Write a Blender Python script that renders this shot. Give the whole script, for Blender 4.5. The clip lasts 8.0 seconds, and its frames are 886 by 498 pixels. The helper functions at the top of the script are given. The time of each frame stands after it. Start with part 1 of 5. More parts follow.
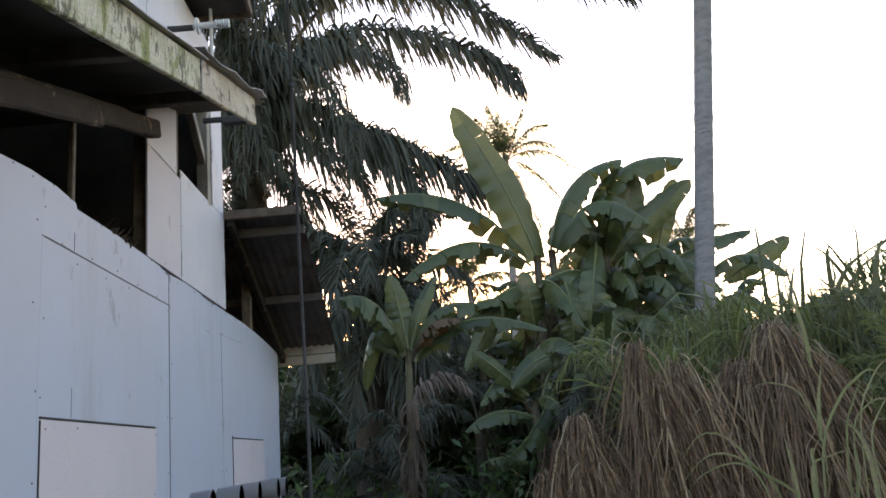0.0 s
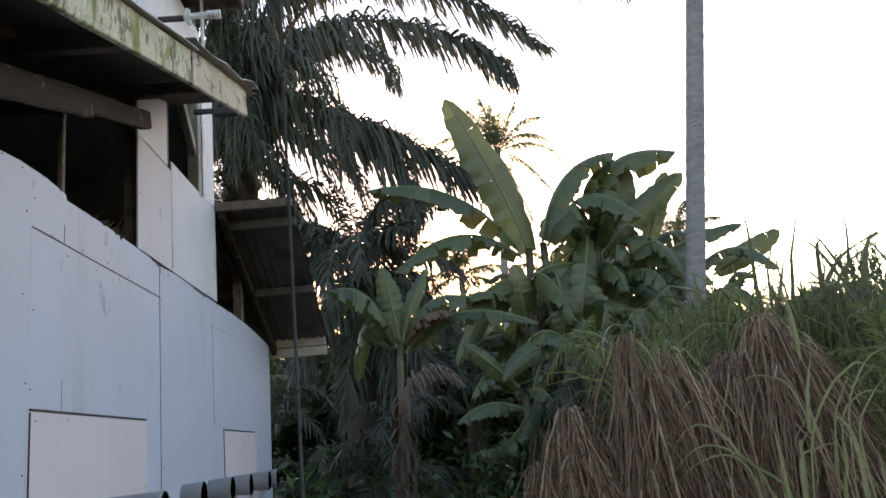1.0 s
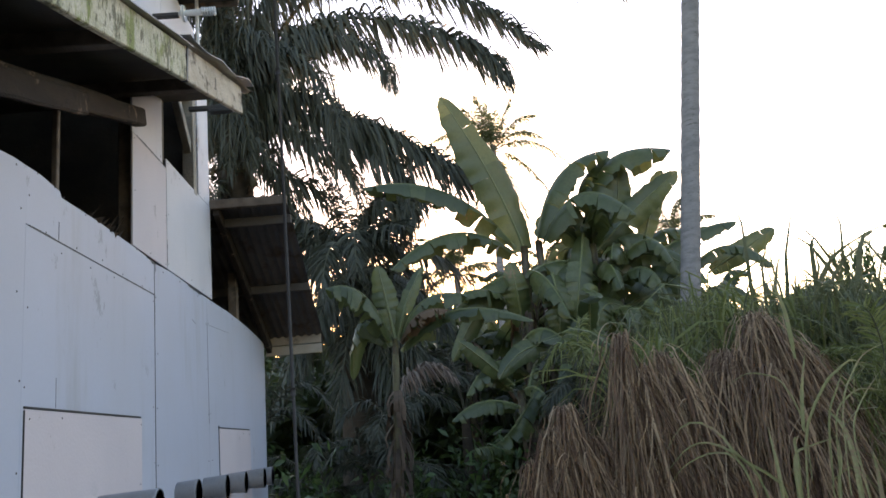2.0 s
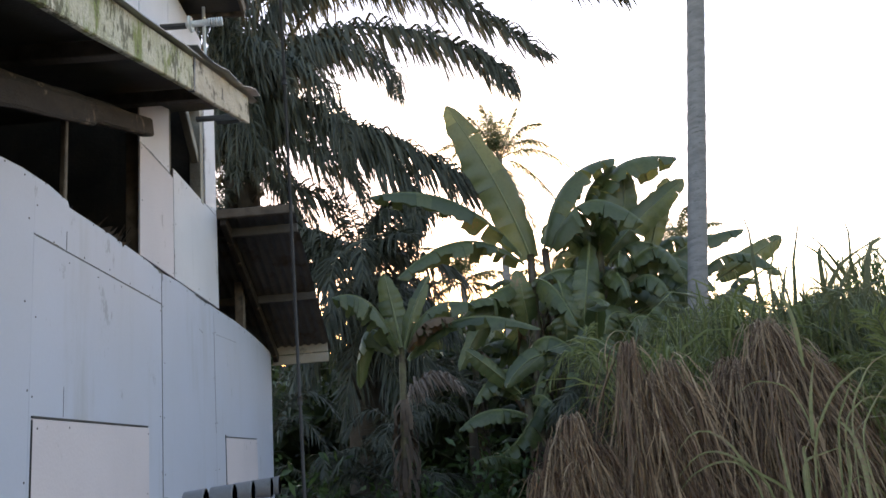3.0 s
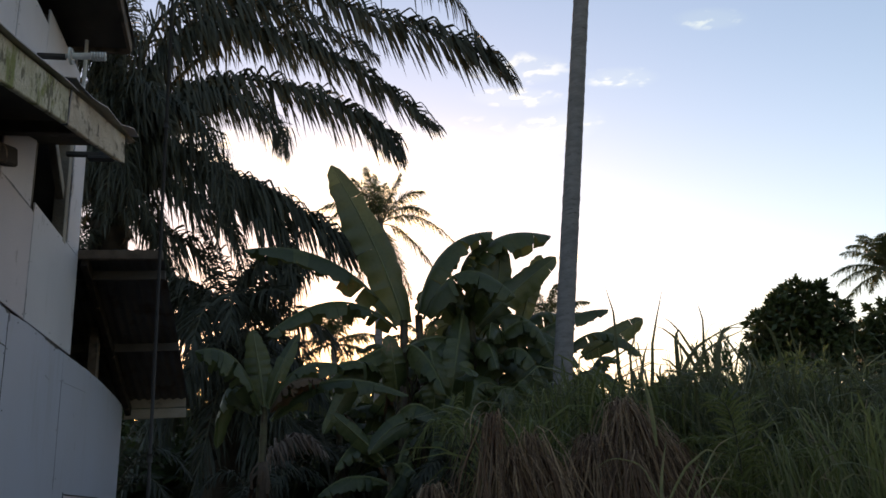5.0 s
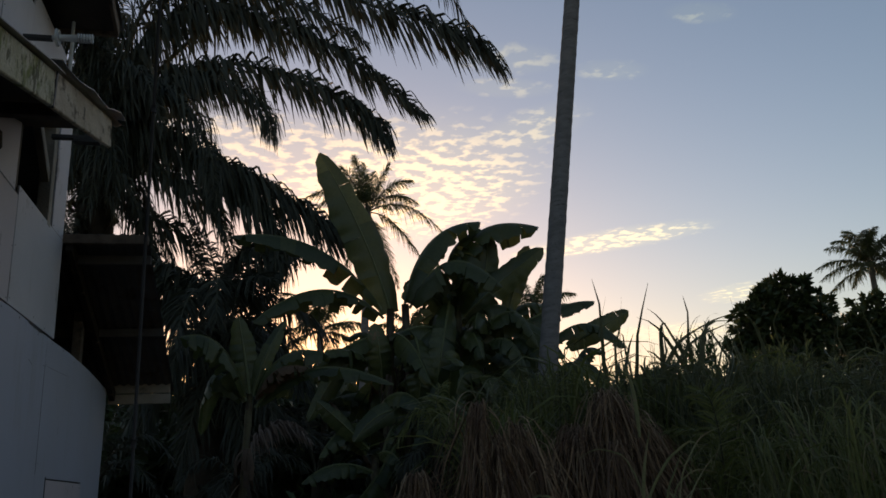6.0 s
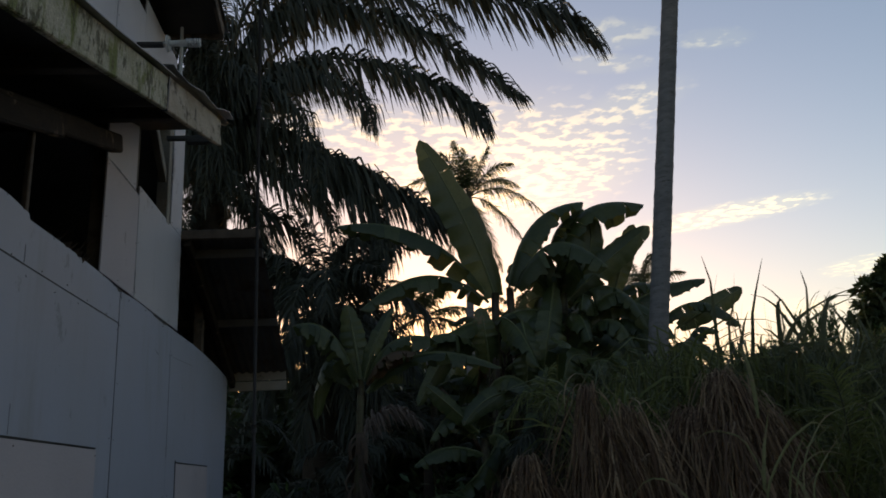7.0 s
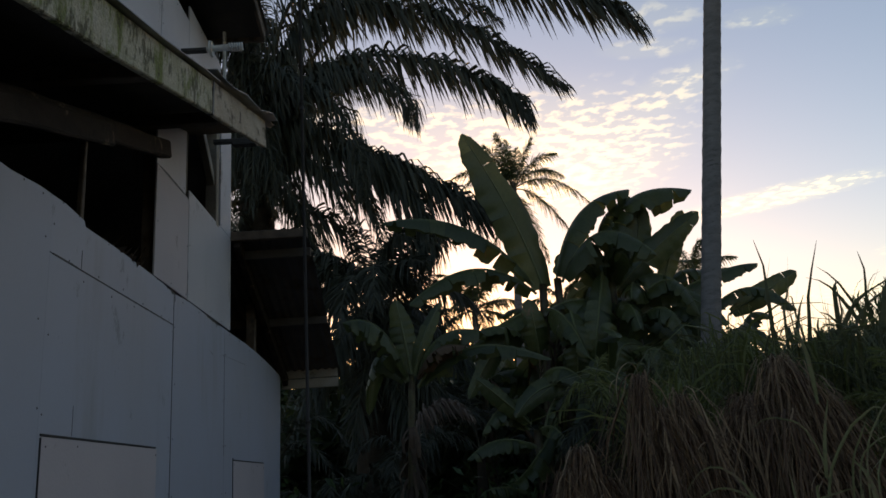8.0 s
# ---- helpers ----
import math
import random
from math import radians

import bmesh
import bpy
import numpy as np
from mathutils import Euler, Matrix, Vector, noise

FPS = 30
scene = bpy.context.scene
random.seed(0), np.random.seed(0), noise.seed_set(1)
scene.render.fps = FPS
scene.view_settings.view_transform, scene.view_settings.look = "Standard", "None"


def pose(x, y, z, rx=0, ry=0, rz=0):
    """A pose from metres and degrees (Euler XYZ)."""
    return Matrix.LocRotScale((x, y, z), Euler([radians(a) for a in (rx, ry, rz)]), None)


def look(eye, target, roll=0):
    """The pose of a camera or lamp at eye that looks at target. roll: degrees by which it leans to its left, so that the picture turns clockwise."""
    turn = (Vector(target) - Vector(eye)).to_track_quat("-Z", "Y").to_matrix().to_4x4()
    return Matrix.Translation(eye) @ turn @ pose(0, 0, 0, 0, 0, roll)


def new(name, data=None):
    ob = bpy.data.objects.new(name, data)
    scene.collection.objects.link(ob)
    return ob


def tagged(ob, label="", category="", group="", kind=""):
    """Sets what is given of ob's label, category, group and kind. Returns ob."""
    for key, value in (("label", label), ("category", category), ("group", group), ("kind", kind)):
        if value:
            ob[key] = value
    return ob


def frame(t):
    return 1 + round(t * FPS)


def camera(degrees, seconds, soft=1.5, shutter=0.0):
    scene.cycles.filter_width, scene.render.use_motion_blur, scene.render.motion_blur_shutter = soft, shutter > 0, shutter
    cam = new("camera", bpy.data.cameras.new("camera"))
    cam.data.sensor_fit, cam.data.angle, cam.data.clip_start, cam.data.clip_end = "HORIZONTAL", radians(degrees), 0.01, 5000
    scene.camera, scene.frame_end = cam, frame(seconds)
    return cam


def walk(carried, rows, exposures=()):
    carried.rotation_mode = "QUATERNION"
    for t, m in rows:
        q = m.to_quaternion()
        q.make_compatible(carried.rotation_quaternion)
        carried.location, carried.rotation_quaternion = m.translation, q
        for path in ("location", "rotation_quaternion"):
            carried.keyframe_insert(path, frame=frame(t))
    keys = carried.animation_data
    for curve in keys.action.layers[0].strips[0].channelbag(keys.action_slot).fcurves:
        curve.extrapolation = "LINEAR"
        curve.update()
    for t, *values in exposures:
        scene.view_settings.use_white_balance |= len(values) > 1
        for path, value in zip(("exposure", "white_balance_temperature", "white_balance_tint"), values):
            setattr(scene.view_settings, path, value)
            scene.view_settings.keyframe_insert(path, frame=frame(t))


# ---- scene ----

# ---- camera: it stands still and turns ----
EYE = 1.55
cam = camera(57.5, 8.0, soft=1.6, shutter=0.15)
TURNS = [
    (0.0, 104.026, 5.155, -0.741), (0.5, 103.911, 5.141, -0.868), (1.0, 103.436, 5.175, -1.344),
    (1.5, 103.091, 5.152, -1.841), (2.8, 103.8, 5.25, -1.23), (3.0, 103.9, 5.248, -1.193), (3.5, 103.943, 5.208, -1.255),
    (4.0, 104.234, 4.817, -2.034), (4.5, 106.609, 4.134, -6.895), (4.7, 107.702, 3.964, -9.176),
    (5.8, 107.219, 2.987, -11.914), (6.0, 106.884, 2.846, -11.926), (6.5, 106.699, 2.514, -10.089),
    (7.0, 106.124, 2.803, -4.341), (7.5, 105.429, 3.842, -0.647), (8.0, 105.875, 3.756, -0.668),
]
WHITE, TINT = 6500, 17
EXPOSURES = [(t, stops, WHITE + (250 if t < 5 else 0), TINT + (4 if t < 5 else 0)) for t, stops in ((0.0, 4.85), (3.8, 4.85), (4.2, 4.6), (4.5, 4.0), (4.7, 3.8), (5.3, 2.3), (5.8, 1.8), (6.0, 2.1), (6.5, 2.35), (7.0, 2.35), (8.0, 2.45))]
walk(cam, [(t, pose(0, 0, EYE, rx, ry, rz)) for t, rx, ry, rz in TURNS], EXPOSURES)

# ---- sky and sun ----
SUN_HIGH, SUN_TURN = 1.5, 2.0


def nodes_of(owner):
    owner.use_nodes = True
    tree = owner.node_tree
    tree.nodes.clear()
    return tree, tree.nodes, tree.links


def math_node(tree, op, a, b=0.5):
    n = tree.nodes.new("ShaderNodeMath")
    n.operation = op
    for i, v in enumerate((a, b)):
        if hasattr(v, "is_output"):
            tree.links.new(v, n.inputs[i])
        else:
            n.inputs[i].default_value = v
    return n.outputs[0]


def mix_color(tree, fac, a, b, blend="MIX"):
    n = tree.nodes.new("ShaderNodeMix")
    n.data_type, n.blend_type = "RGBA", blend
    for sock, v in ((n.inputs[0], fac), (n.inputs[6], a), (n.inputs[7], b)):
        if hasattr(v, "is_output"):
            tree.links.new(v, sock)
        else:
            sock.default_value = v if isinstance(v, (int, float)) else (*v, 1)
    return n.outputs[2]


def ramp(tree, value, low, high):
    n = tree.nodes.new("ShaderNodeMapRange")
    n.interpolation_type = "SMOOTHSTEP"
    tree.links.new(value, n.inputs[0])
    n.inputs[1].default_value, n.inputs[2].default_value = low, high
    return n.outputs[0]


def noise_node(tree, vector, scale, detail=4.0, rough=0.55):
    n = tree.nodes.new("ShaderNodeTexNoise")
    n.inputs["Scale"].default_value, n.inputs["Detail"].default_value, n.inputs["Roughness"].default_value = scale, detail, rough
    if vector is not None:
        tree.links.new(vector, n.inputs["Vector"])
    return n.outputs["Fac"]


world = bpy.data.worlds.new("evening_sky")
scene.world = world
tree, nodes, links = nodes_of(world)
sky = nodes.new("ShaderNodeTexSky")
sky.sky_type, sky.sun_disc = "NISHITA", False
sky.sun_elevation, sky.sun_rotation = radians(SUN_HIGH), radians(SUN_TURN)
sky.altitude, sky.air_density, sky.dust_density, sky.ozone_density = 50, 1.0, 1.2, 1.6
coord = nodes.new("ShaderNodeTexCoord")
split = nodes.new("ShaderNodeSeparateXYZ")
links.new(coord.outputs["Generated"], split.inputs[0])
up = math_node(tree, "MAXIMUM", split.outputs[2], 0.02)
flat = nodes.new("ShaderNodeCombineXYZ")
links.new(math_node(tree, "DIVIDE", split.outputs[0], up), flat.inputs[0])
links.new(math_node(tree, "DIVIDE", split.outputs[1], up), flat.inputs[1])
small = noise_node(tree, flat.outputs[0], 19.0, 4.0, 0.5)


def cloud_bank(u, v, wide, deep):
    """A soft round field in which the cloudlets lie, on the cloud layer over the place."""
    du = math_node(tree, "DIVIDE", math_node(tree, "SUBTRACT", math_node(tree, "DIVIDE", split.outputs[0], up), u), wide)
    dv = math_node(tree, "DIVIDE", math_node(tree, "SUBTRACT", math_node(tree, "DIVIDE", split.outputs[1], up), v), deep)
    r = math_node(tree, "ADD", math_node(tree, "MULTIPLY", du, du), math_node(tree, "MULTIPLY", dv, dv))
    return math_node(tree, "SUBTRACT", 1.0, ramp(tree, r, 0.1, 1.6))


def streak(u, v, angle, long, deep):
    """A thin bar of cloudlets, turned on the cloud layer."""
    du = math_node(tree, "SUBTRACT", math_node(tree, "DIVIDE", split.outputs[0], up), u)
    dv = math_node(tree, "SUBTRACT", math_node(tree, "DIVIDE", split.outputs[1], up), v)
    c, n = math.cos(radians(angle)), math.sin(radians(angle))
    a = math_node(tree, "DIVIDE", math_node(tree, "ADD", math_node(tree, "MULTIPLY", du, c), math_node(tree, "MULTIPLY", dv, n)), long)
    b = math_node(tree, "DIVIDE", math_node(tree, "SUBTRACT", math_node(tree, "MULTIPLY", dv, c), math_node(tree, "MULTIPLY", du, n)), deep)
    r = math_node(tree, "ADD", math_node(tree, "MULTIPLY", a, a), math_node(tree, "MULTIPLY", b, b))
    return math_node(tree, "SUBTRACT", 1.0, ramp(tree, r, 0.1, 1.6))


banks = math_node(tree, "MAXIMUM", cloud_bank(0.42, 2.55, 0.46, 0.55), math_node(tree, "MULTIPLY", streak(1.42, 3.07, -36, 0.40, 0.15), 0.9))
banks = math_node(tree, "MAXIMUM", banks, math_node(tree, "MULTIPLY", cloud_bank(-0.1, 2.2, 0.5, 0.2), 0.7))
banks = math_node(tree, "MAXIMUM", banks, math_node(tree, "MULTIPLY", streak(0.70, 2.1, -60, 0.25, 0.12), 0.65))
for u, v, wide, deep in ((0.56, 1.66, 0.13, 0.07), (0.94, 1.41, 0.08, 0.04), (0.84, 1.68, 0.09, 0.05), (0.60, 1.80, 0.12, 0.05)):
    banks = math_node(tree, "MAXIMUM", banks, math_node(tree, "MULTIPLY", cloud_bank(u, v, wide, deep), 0.45))
banks = math_node(tree, "MAXIMUM", banks, math_node(tree, "MULTIPLY", cloud_bank(2.62, 3.95, 0.22, 0.25), 0.5))
banks = math_node(tree, "MAXIMUM", banks, math_node(tree, "MULTIPLY", cloud_bank(2.75, 5.1, 0.5, 0.3), 0.45))
cloud = math_node(tree, "MULTIPLY", ramp(tree, math_node(tree, "ADD", small, math_node(tree, "MULTIPLY", banks, 0.12)), 0.54, 0.69), banks)
veil = mix_color(tree, math_node(tree, "MULTIPLY", banks, 0.55), sky.outputs[0], mix_color(tree, 1.0, sky.outputs[0], (1.35, 1.27, 1.0), "MULTIPLY"))
lit = mix_color(tree, cloud, veil, mix_color(tree, 1.0, sky.outputs[0], (2.3, 1.9, 1.2), "MULTIPLY"))
back = nodes.new("ShaderNodeBackground")
links.new(lit, back.inputs[0])
back.inputs[1].default_value = 0.1
out = nodes.new("ShaderNodeOutputWorld")
links.new(back.outputs[0], out.inputs[0])

sun = new("sun", bpy.data.lights.new("sun", "SUN"))
sun.data.energy, sun.data.angle, sun.data.color = 0.6, radians(10), (1.0, 0.78, 0.55)
sun_way = Vector((math.sin(radians(SUN_TURN)) * math.cos(radians(SUN_HIGH)), math.cos(radians(SUN_TURN)) * math.cos(radians(SUN_HIGH)), math.sin(radians(SUN_HIGH))))
sun.matrix_world = look(sun_way * 60, (0, 0, 0))


# ---- materials ----
def surface(name, color, other=None, rough=0.7, scale=3.0, fine=40.0, bump=0.3, stretch=(1, 1, 1), stain=None, stain_low=0.55, stain_high=0.75, stain_scale=1.5, stain_stretch=(1, 1, 1), metal=0.0, vary=0.06, spec=0.4, speckle=0.35, grime=None, grime_low=0.58, grime_scale=14.0, grime_stretch=(1, 1, 1)):
    """A painted, wooden, metal or earthen surface with variation at two scales, an optional stain, and fine relief."""
    m = bpy.data.materials.new(name)
    tree, nodes, links = nodes_of(m)
    out = nodes.new("ShaderNodeOutputMaterial")
    b = nodes.new("ShaderNodeBsdfPrincipled")
    links.new(b.outputs[0], out.inputs[0])
    geo = nodes.new("ShaderNodeNewGeometry")
    place = nodes.new("ShaderNodeVectorMath")
    place.operation = "MULTIPLY"
    links.new(geo.outputs["Position"], place.inputs[0])
    place.inputs[1].default_value = stretch
    coarse = noise_node(tree, place.outputs[0], scale, 5)
    grain = noise_node(tree, place.outputs[0], fine, 3)
    other = other or tuple(c * 0.72 for c in color)
    col = mix_color(tree, ramp(tree, coarse, 0.3, 0.72), color, other)
    col = mix_color(tree, math_node(tree, "MULTIPLY", ramp(tree, grain, 0.35, 0.75), speckle), col, tuple(c * 0.6 for c in color))
    if stain:
        spot = nodes.new("ShaderNodeVectorMath")
        spot.operation = "MULTIPLY"
        links.new(geo.outputs["Position"], spot.inputs[0])
        spot.inputs[1].default_value = stain_stretch
        s = noise_node(tree, spot.outputs[0], stain_scale, 6, 0.65)
        col = mix_color(tree, ramp(tree, s, stain_low, stain_high), col, stain)
    if grime:
        spot = nodes.new("ShaderNodeVectorMath")
        spot.operation = "MULTIPLY"
        links.new(geo.outputs["Position"], spot.inputs[0])
        spot.inputs[1].default_value = grime_stretch
        near = noise_node(tree, spot.outputs[0], grime_scale, 6, 0.75)
        wide = noise_node(tree, geo.outputs["Position"], grime_scale * 0.18, 3)
        s = math_node(tree, "ADD", math_node(tree, "MULTIPLY", near, 0.6), math_node(tree, "MULTIPLY", wide, 0.4))
        col = mix_color(tree, math_node(tree, "MULTIPLY", ramp(tree, s, grime_low, grime_low + 0.05), 0.8), col, grime)
    info = nodes.new("ShaderNodeObjectInfo")
    hsv = nodes.new("ShaderNodeHueSaturation")
    links.new(math_node(tree, "ADD", math_node(tree, "MULTIPLY", info.outputs["Random"], 2 * vary), 1 - vary), hsv.inputs["Value"])
    links.new(col, hsv.inputs["Color"])
    links.new(hsv.outputs[0], b.inputs["Base Color"])
    b.inputs["Roughness"].default_value, b.inputs["Metallic"].default_value = rough, metal
    b.inputs["Specular IOR Level"].default_value = spec
    bp = nodes.new("ShaderNodeBump")
    bp.inputs["Strength"].default_value, bp.inputs["Distance"].default_value = bump, 0.01
    links.new(grain, bp.inputs["Height"])
    links.new(bp.outputs[0], b.inputs["Normal"])
    return m


def foliage(name, color, other, through_light=0.35, rough=0.5, dead=None, dead_low=0.62, scale=1.6, spec=0.4):
    """Leaves: two greens by clump and by leaf, dead patches (on dry straw, painted shadow), light that passes through.
    """
    m = bpy.data.materials.new(name)
    tree, nodes, links = nodes_of(m)
    out = nodes.new("ShaderNodeOutputMaterial")
    b = nodes.new("ShaderNodeBsdfPrincipled")
    t = nodes.new("ShaderNodeBsdfTranslucent")
    mixer = nodes.new("ShaderNodeMixShader")
    geo = nodes.new("ShaderNodeNewGeometry")
    patch = noise_node(tree, geo.outputs["Position"], scale, 4)
    fine = noise_node(tree, geo.outputs["Position"], scale * 14, 3)
    both = math_node(tree, "ADD", math_node(tree, "MULTIPLY", patch, 0.5), math_node(tree, "MULTIPLY", geo.outputs["Random Per Island"], 0.5))
    col = mix_color(tree, ramp(tree, both, 0.25, 0.75), color, other)
    col = mix_color(tree, math_node(tree, "MULTIPLY", ramp(tree, fine, 0.4, 0.8), 0.4), col, tuple(c * 0.55 for c in color))
    if dead:
        d = math_node(tree, "ADD", math_node(tree, "MULTIPLY", fine, 0.35), math_node(tree, "MULTIPLY", patch, 0.65))
        col = mix_color(tree, ramp(tree, d, dead_low, dead_low + 0.08), col, dead)
    links.new(col, b.inputs["Base Color"])
    links.new(col, t.inputs["Color"])
    b.inputs["Roughness"].default_value = rough
    b.inputs["Specular IOR Level"].default_value = spec
    bp = nodes.new("ShaderNodeBump")
    bp.inputs["Strength"].default_value, bp.inputs["Distance"].default_value = 0.25, 0.01
    links.new(fine, bp.inputs["Height"])
    links.new(bp.outputs[0], b.inputs["Normal"])
    mixer.inputs[0].default_value = through_light
    links.new(b.outputs[0], mixer.inputs[1])
    links.new(t.outputs[0], mixer.inputs[2])
    links.new(mixer.outputs[0], out.inputs[0])
    return m


PAINT_BLUE = surface("pale_blue_painted_board", (0.455, 0.465, 0.54), (0.435, 0.435, 0.485), 0.55, 0.9, 60, 0.05, stain=(0.37, 0.365, 0.39), stain_low=0.52, stain_high=0.8, stain_scale=1.6, stain_stretch=(1, 2.6, 0.4), vary=0.035, speckle=0.05, grime=(0.27, 0.265, 0.29), grime_low=0.60, grime_scale=9, grime_stretch=(1, 1, 0.5))
PAINT_WHITE = surface("off_white_painted_board", (0.62, 0.585, 0.60), (0.55, 0.52, 0.54), 0.6, 1.5, 60, 0.15, stain=(0.48, 0.45, 0.43), stain_low=0.58, stain_high=0.85, stain_scale=2.5, stain_stretch=(1, 3, 0.4), vary=0.03, speckle=0.05, grime=(0.30, 0.26, 0.24), grime_low=0.59, grime_scale=10, grime_stretch=(1, 1, 0.5))
PAINT_PINK = surface("pinkish_primed_board", (0.58, 0.505, 0.51), (0.53, 0.465, 0.475), 0.65, 1.6, 70, 0.15, stain=(0.46, 0.42, 0.42), stain_low=0.6, stain_high=0.85, stain_scale=3, vary=0.03, speckle=0.05, grime=(0.30, 0.24, 0.22), grime_low=0.59, grime_scale=11, grime_stretch=(1, 1, 0.5))
FASCIA = surface("weathered_cream_board", (0.66, 0.60, 0.46), (0.47, 0.43, 0.27), 0.85, 16, 90, 1.0, stretch=(1, 0.9, 0.7), stain=(0.22, 0.235, 0.075), stain_low=0.49, stain_high=0.60, stain_scale=6.5, stain_stretch=(1, 1.2, 0.55), speckle=0.8, grime=(0.085, 0.075, 0.035), grime_low=0.515, grime_scale=34, grime_stretch=(1, 1, 0.45))
FASCIA_BARE = surface("weathered_bare_board", (0.66, 0.565, 0.44), (0.47, 0.375, 0.27), 0.85, 9, 90, 0.9, stretch=(1, 0.5, 1.6), stain=(0.13, 0.095, 0.065), stain_low=0.54, stain_high=0.64, stain_scale=7, stain_stretch=(1, 0.7, 1.2), speckle=0.7, grime=(0.045, 0.032, 0.024), grime_low=0.565, grime_scale=18)
TIMBER = surface("weathered_grey_timber", (0.17, 0.125, 0.09), (0.09, 0.065, 0.047), 0.8, 4, 70, 0.5, stretch=(3, 0.6, 3), stain=(0.05, 0.04, 0.03), stain_low=0.55, stain_high=0.7, stain_scale=4)
PALE_TIMBER = surface("pale_sawn_timber", (0.38, 0.33, 0.27), (0.27, 0.23, 0.18), 0.8, 4, 70, 0.5, stain=(0.10, 0.08, 0.06), stain_low=0.58, stain_high=0.7, stain_scale=5)
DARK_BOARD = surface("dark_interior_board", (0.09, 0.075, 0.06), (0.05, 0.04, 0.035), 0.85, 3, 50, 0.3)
TIN = surface("rusty_galvanised_sheet", (0.34, 0.34, 0.34), (0.24, 0.23, 0.22), 0.5, 2, 60, 0.2, stain=(0.12, 0.075, 0.05), stain_low=0.56, stain_high=0.74, stain_scale=3, metal=0.5)
PVC = surface("grey_pvc_plastic", (0.215, 0.215, 0.225), (0.18, 0.18, 0.19), 0.4, 5, 120, 0.05, stain=(0.12, 0.12, 0.11), stain_low=0.6, stain_high=0.8, stain_scale=6)
PIPE_DARK = surface("dull_dark_metal_pipe", (0.045, 0.04, 0.037), (0.028, 0.024, 0.023), 0.8, 5, 90, 0.2)
# rusty tin again, its colour darkened for the shade under the lean-to
TIN_DARK = surface("shade_dark_rusted_sheet", (0.13, 0.115, 0.105), (0.085, 0.07, 0.06), 0.7, 2, 60, 0.2, stain=(0.07, 0.045, 0.03), stain_low=0.5, stain_high=0.68, stain_scale=3, metal=0.2)
OLD_BEAM = surface("dark_weathered_beam", (0.05, 0.034, 0.024), (0.028, 0.02, 0.015), 0.85, 5, 70, 0.9, stretch=(3, 0.8, 3), stain=(0.26, 0.19, 0.13), stain_low=0.60, stain_high=0.68, stain_scale=7, grime=(0.02, 0.016, 0.012), grime_low=0.54, grime_scale=12)
BLACK_METAL = surface("black_painted_metal", (0.03, 0.03, 0.032), (0.05, 0.045, 0.04), 0.5, 6, 90, 0.2)
LAMP_WHITE = surface("white_lamp_plastic", (0.72, 0.71, 0.69), (0.65, 0.64, 0.6), 0.35, 8, 90, 0.05)
GLASS_TUBE = surface("frosted_lamp_tube", (0.75, 0.75, 0.74), (0.7, 0.7, 0.69), 0.2, 8, 90, 0.02)
SCREW = surface("rusty_nail_head", (0.06, 0.045, 0.035), (0.04, 0.03, 0.025), 0.7, 20, 90, 0.2)
SOIL = surface("dark_damp_soil", (0.075, 0.05, 0.035), (0.045, 0.032, 0.022), 0.95, 1.2, 18, 0.9, stain=(0.03, 0.05, 0.015), stain_low=0.5, stain_high=0.65, stain_scale=0.8)
COCO_BARK = surface("grey_ringed_palm_bark", (0.225, 0.205, 0.20), (0.15, 0.138, 0.135), 0.9, 5, 40, 0.7, stretch=(1, 1, 3), stain=(0.09, 0.08, 0.075), stain_low=0.55, stain_high=0.7, stain_scale=7, stain_stretch=(1, 1, 4))
PALM_BARK = surface("dark_fibrous_palm_trunk", (0.07, 0.05, 0.035), (0.035, 0.028, 0.02), 0.95, 5, 35, 0.9)
STEM = surface("banana_stem_skin", (0.11, 0.105, 0.05), (0.075, 0.06, 0.035), 0.6, 4, 30, 0.3, stretch=(3, 3, 0.5), stain=(0.05, 0.032, 0.02), stain_low=0.45, stain_high=0.62, stain_scale=4)
BARK = surface("brown_tree_bark", (0.10, 0.08, 0.06), (0.06, 0.05, 0.04), 0.95, 4, 30, 0.8)

OIL_LEAF = foliage("oil_palm_leaflet", (0.037, 0.040, 0.026), (0.063, 0.064, 0.039), 0.22, 0.55, dead=(0.12, 0.09, 0.045), dead_low=0.68)
RACHIS = foliage("palm_rachis", (0.055, 0.06, 0.03), (0.08, 0.07, 0.04), 0.05, 0.5)
COCO_LEAF = foliage("coconut_leaflet", (0.06, 0.08, 0.03), (0.10, 0.11, 0.04), 0.35, 0.5)
BANANA_LEAF = foliage("banana_blade", (0.058, 0.075, 0.028), (0.108, 0.124, 0.042), 0.45, 0.36, dead=(0.20, 0.13, 0.06), dead_low=0.61, spec=0.55)
SHEATH = foliage("brown_dead_sheath", (0.05, 0.034, 0.024), (0.10, 0.068, 0.046), 0.1, 0.85)
BANANA_RIB = foliage("banana_midrib", (0.10, 0.12, 0.045), (0.14, 0.15, 0.06), 0.1, 0.45)
DEADLEAF = foliage("dried_banana_blade", (0.13, 0.08, 0.045), (0.20, 0.12, 0.06), 0.3, 0.7)
PALE_DEAD = foliage("withered_palm_leaflet", (0.17, 0.125, 0.10), (0.28, 0.215, 0.175), 0.2, 0.8)
# dead= here paints the deep shadows between straw blades as dark patches
DRY_GRASS = foliage("dry_straw_blade", (0.24, 0.15, 0.085), (0.41, 0.285, 0.175), 0.15, 0.85, dead=(0.13, 0.08, 0.05), dead_low=0.55, scale=4)
OLD_STRAW = foliage("old_dark_straw", (0.09, 0.052, 0.033), (0.18, 0.108, 0.068), 0.1, 0.9, scale=4)
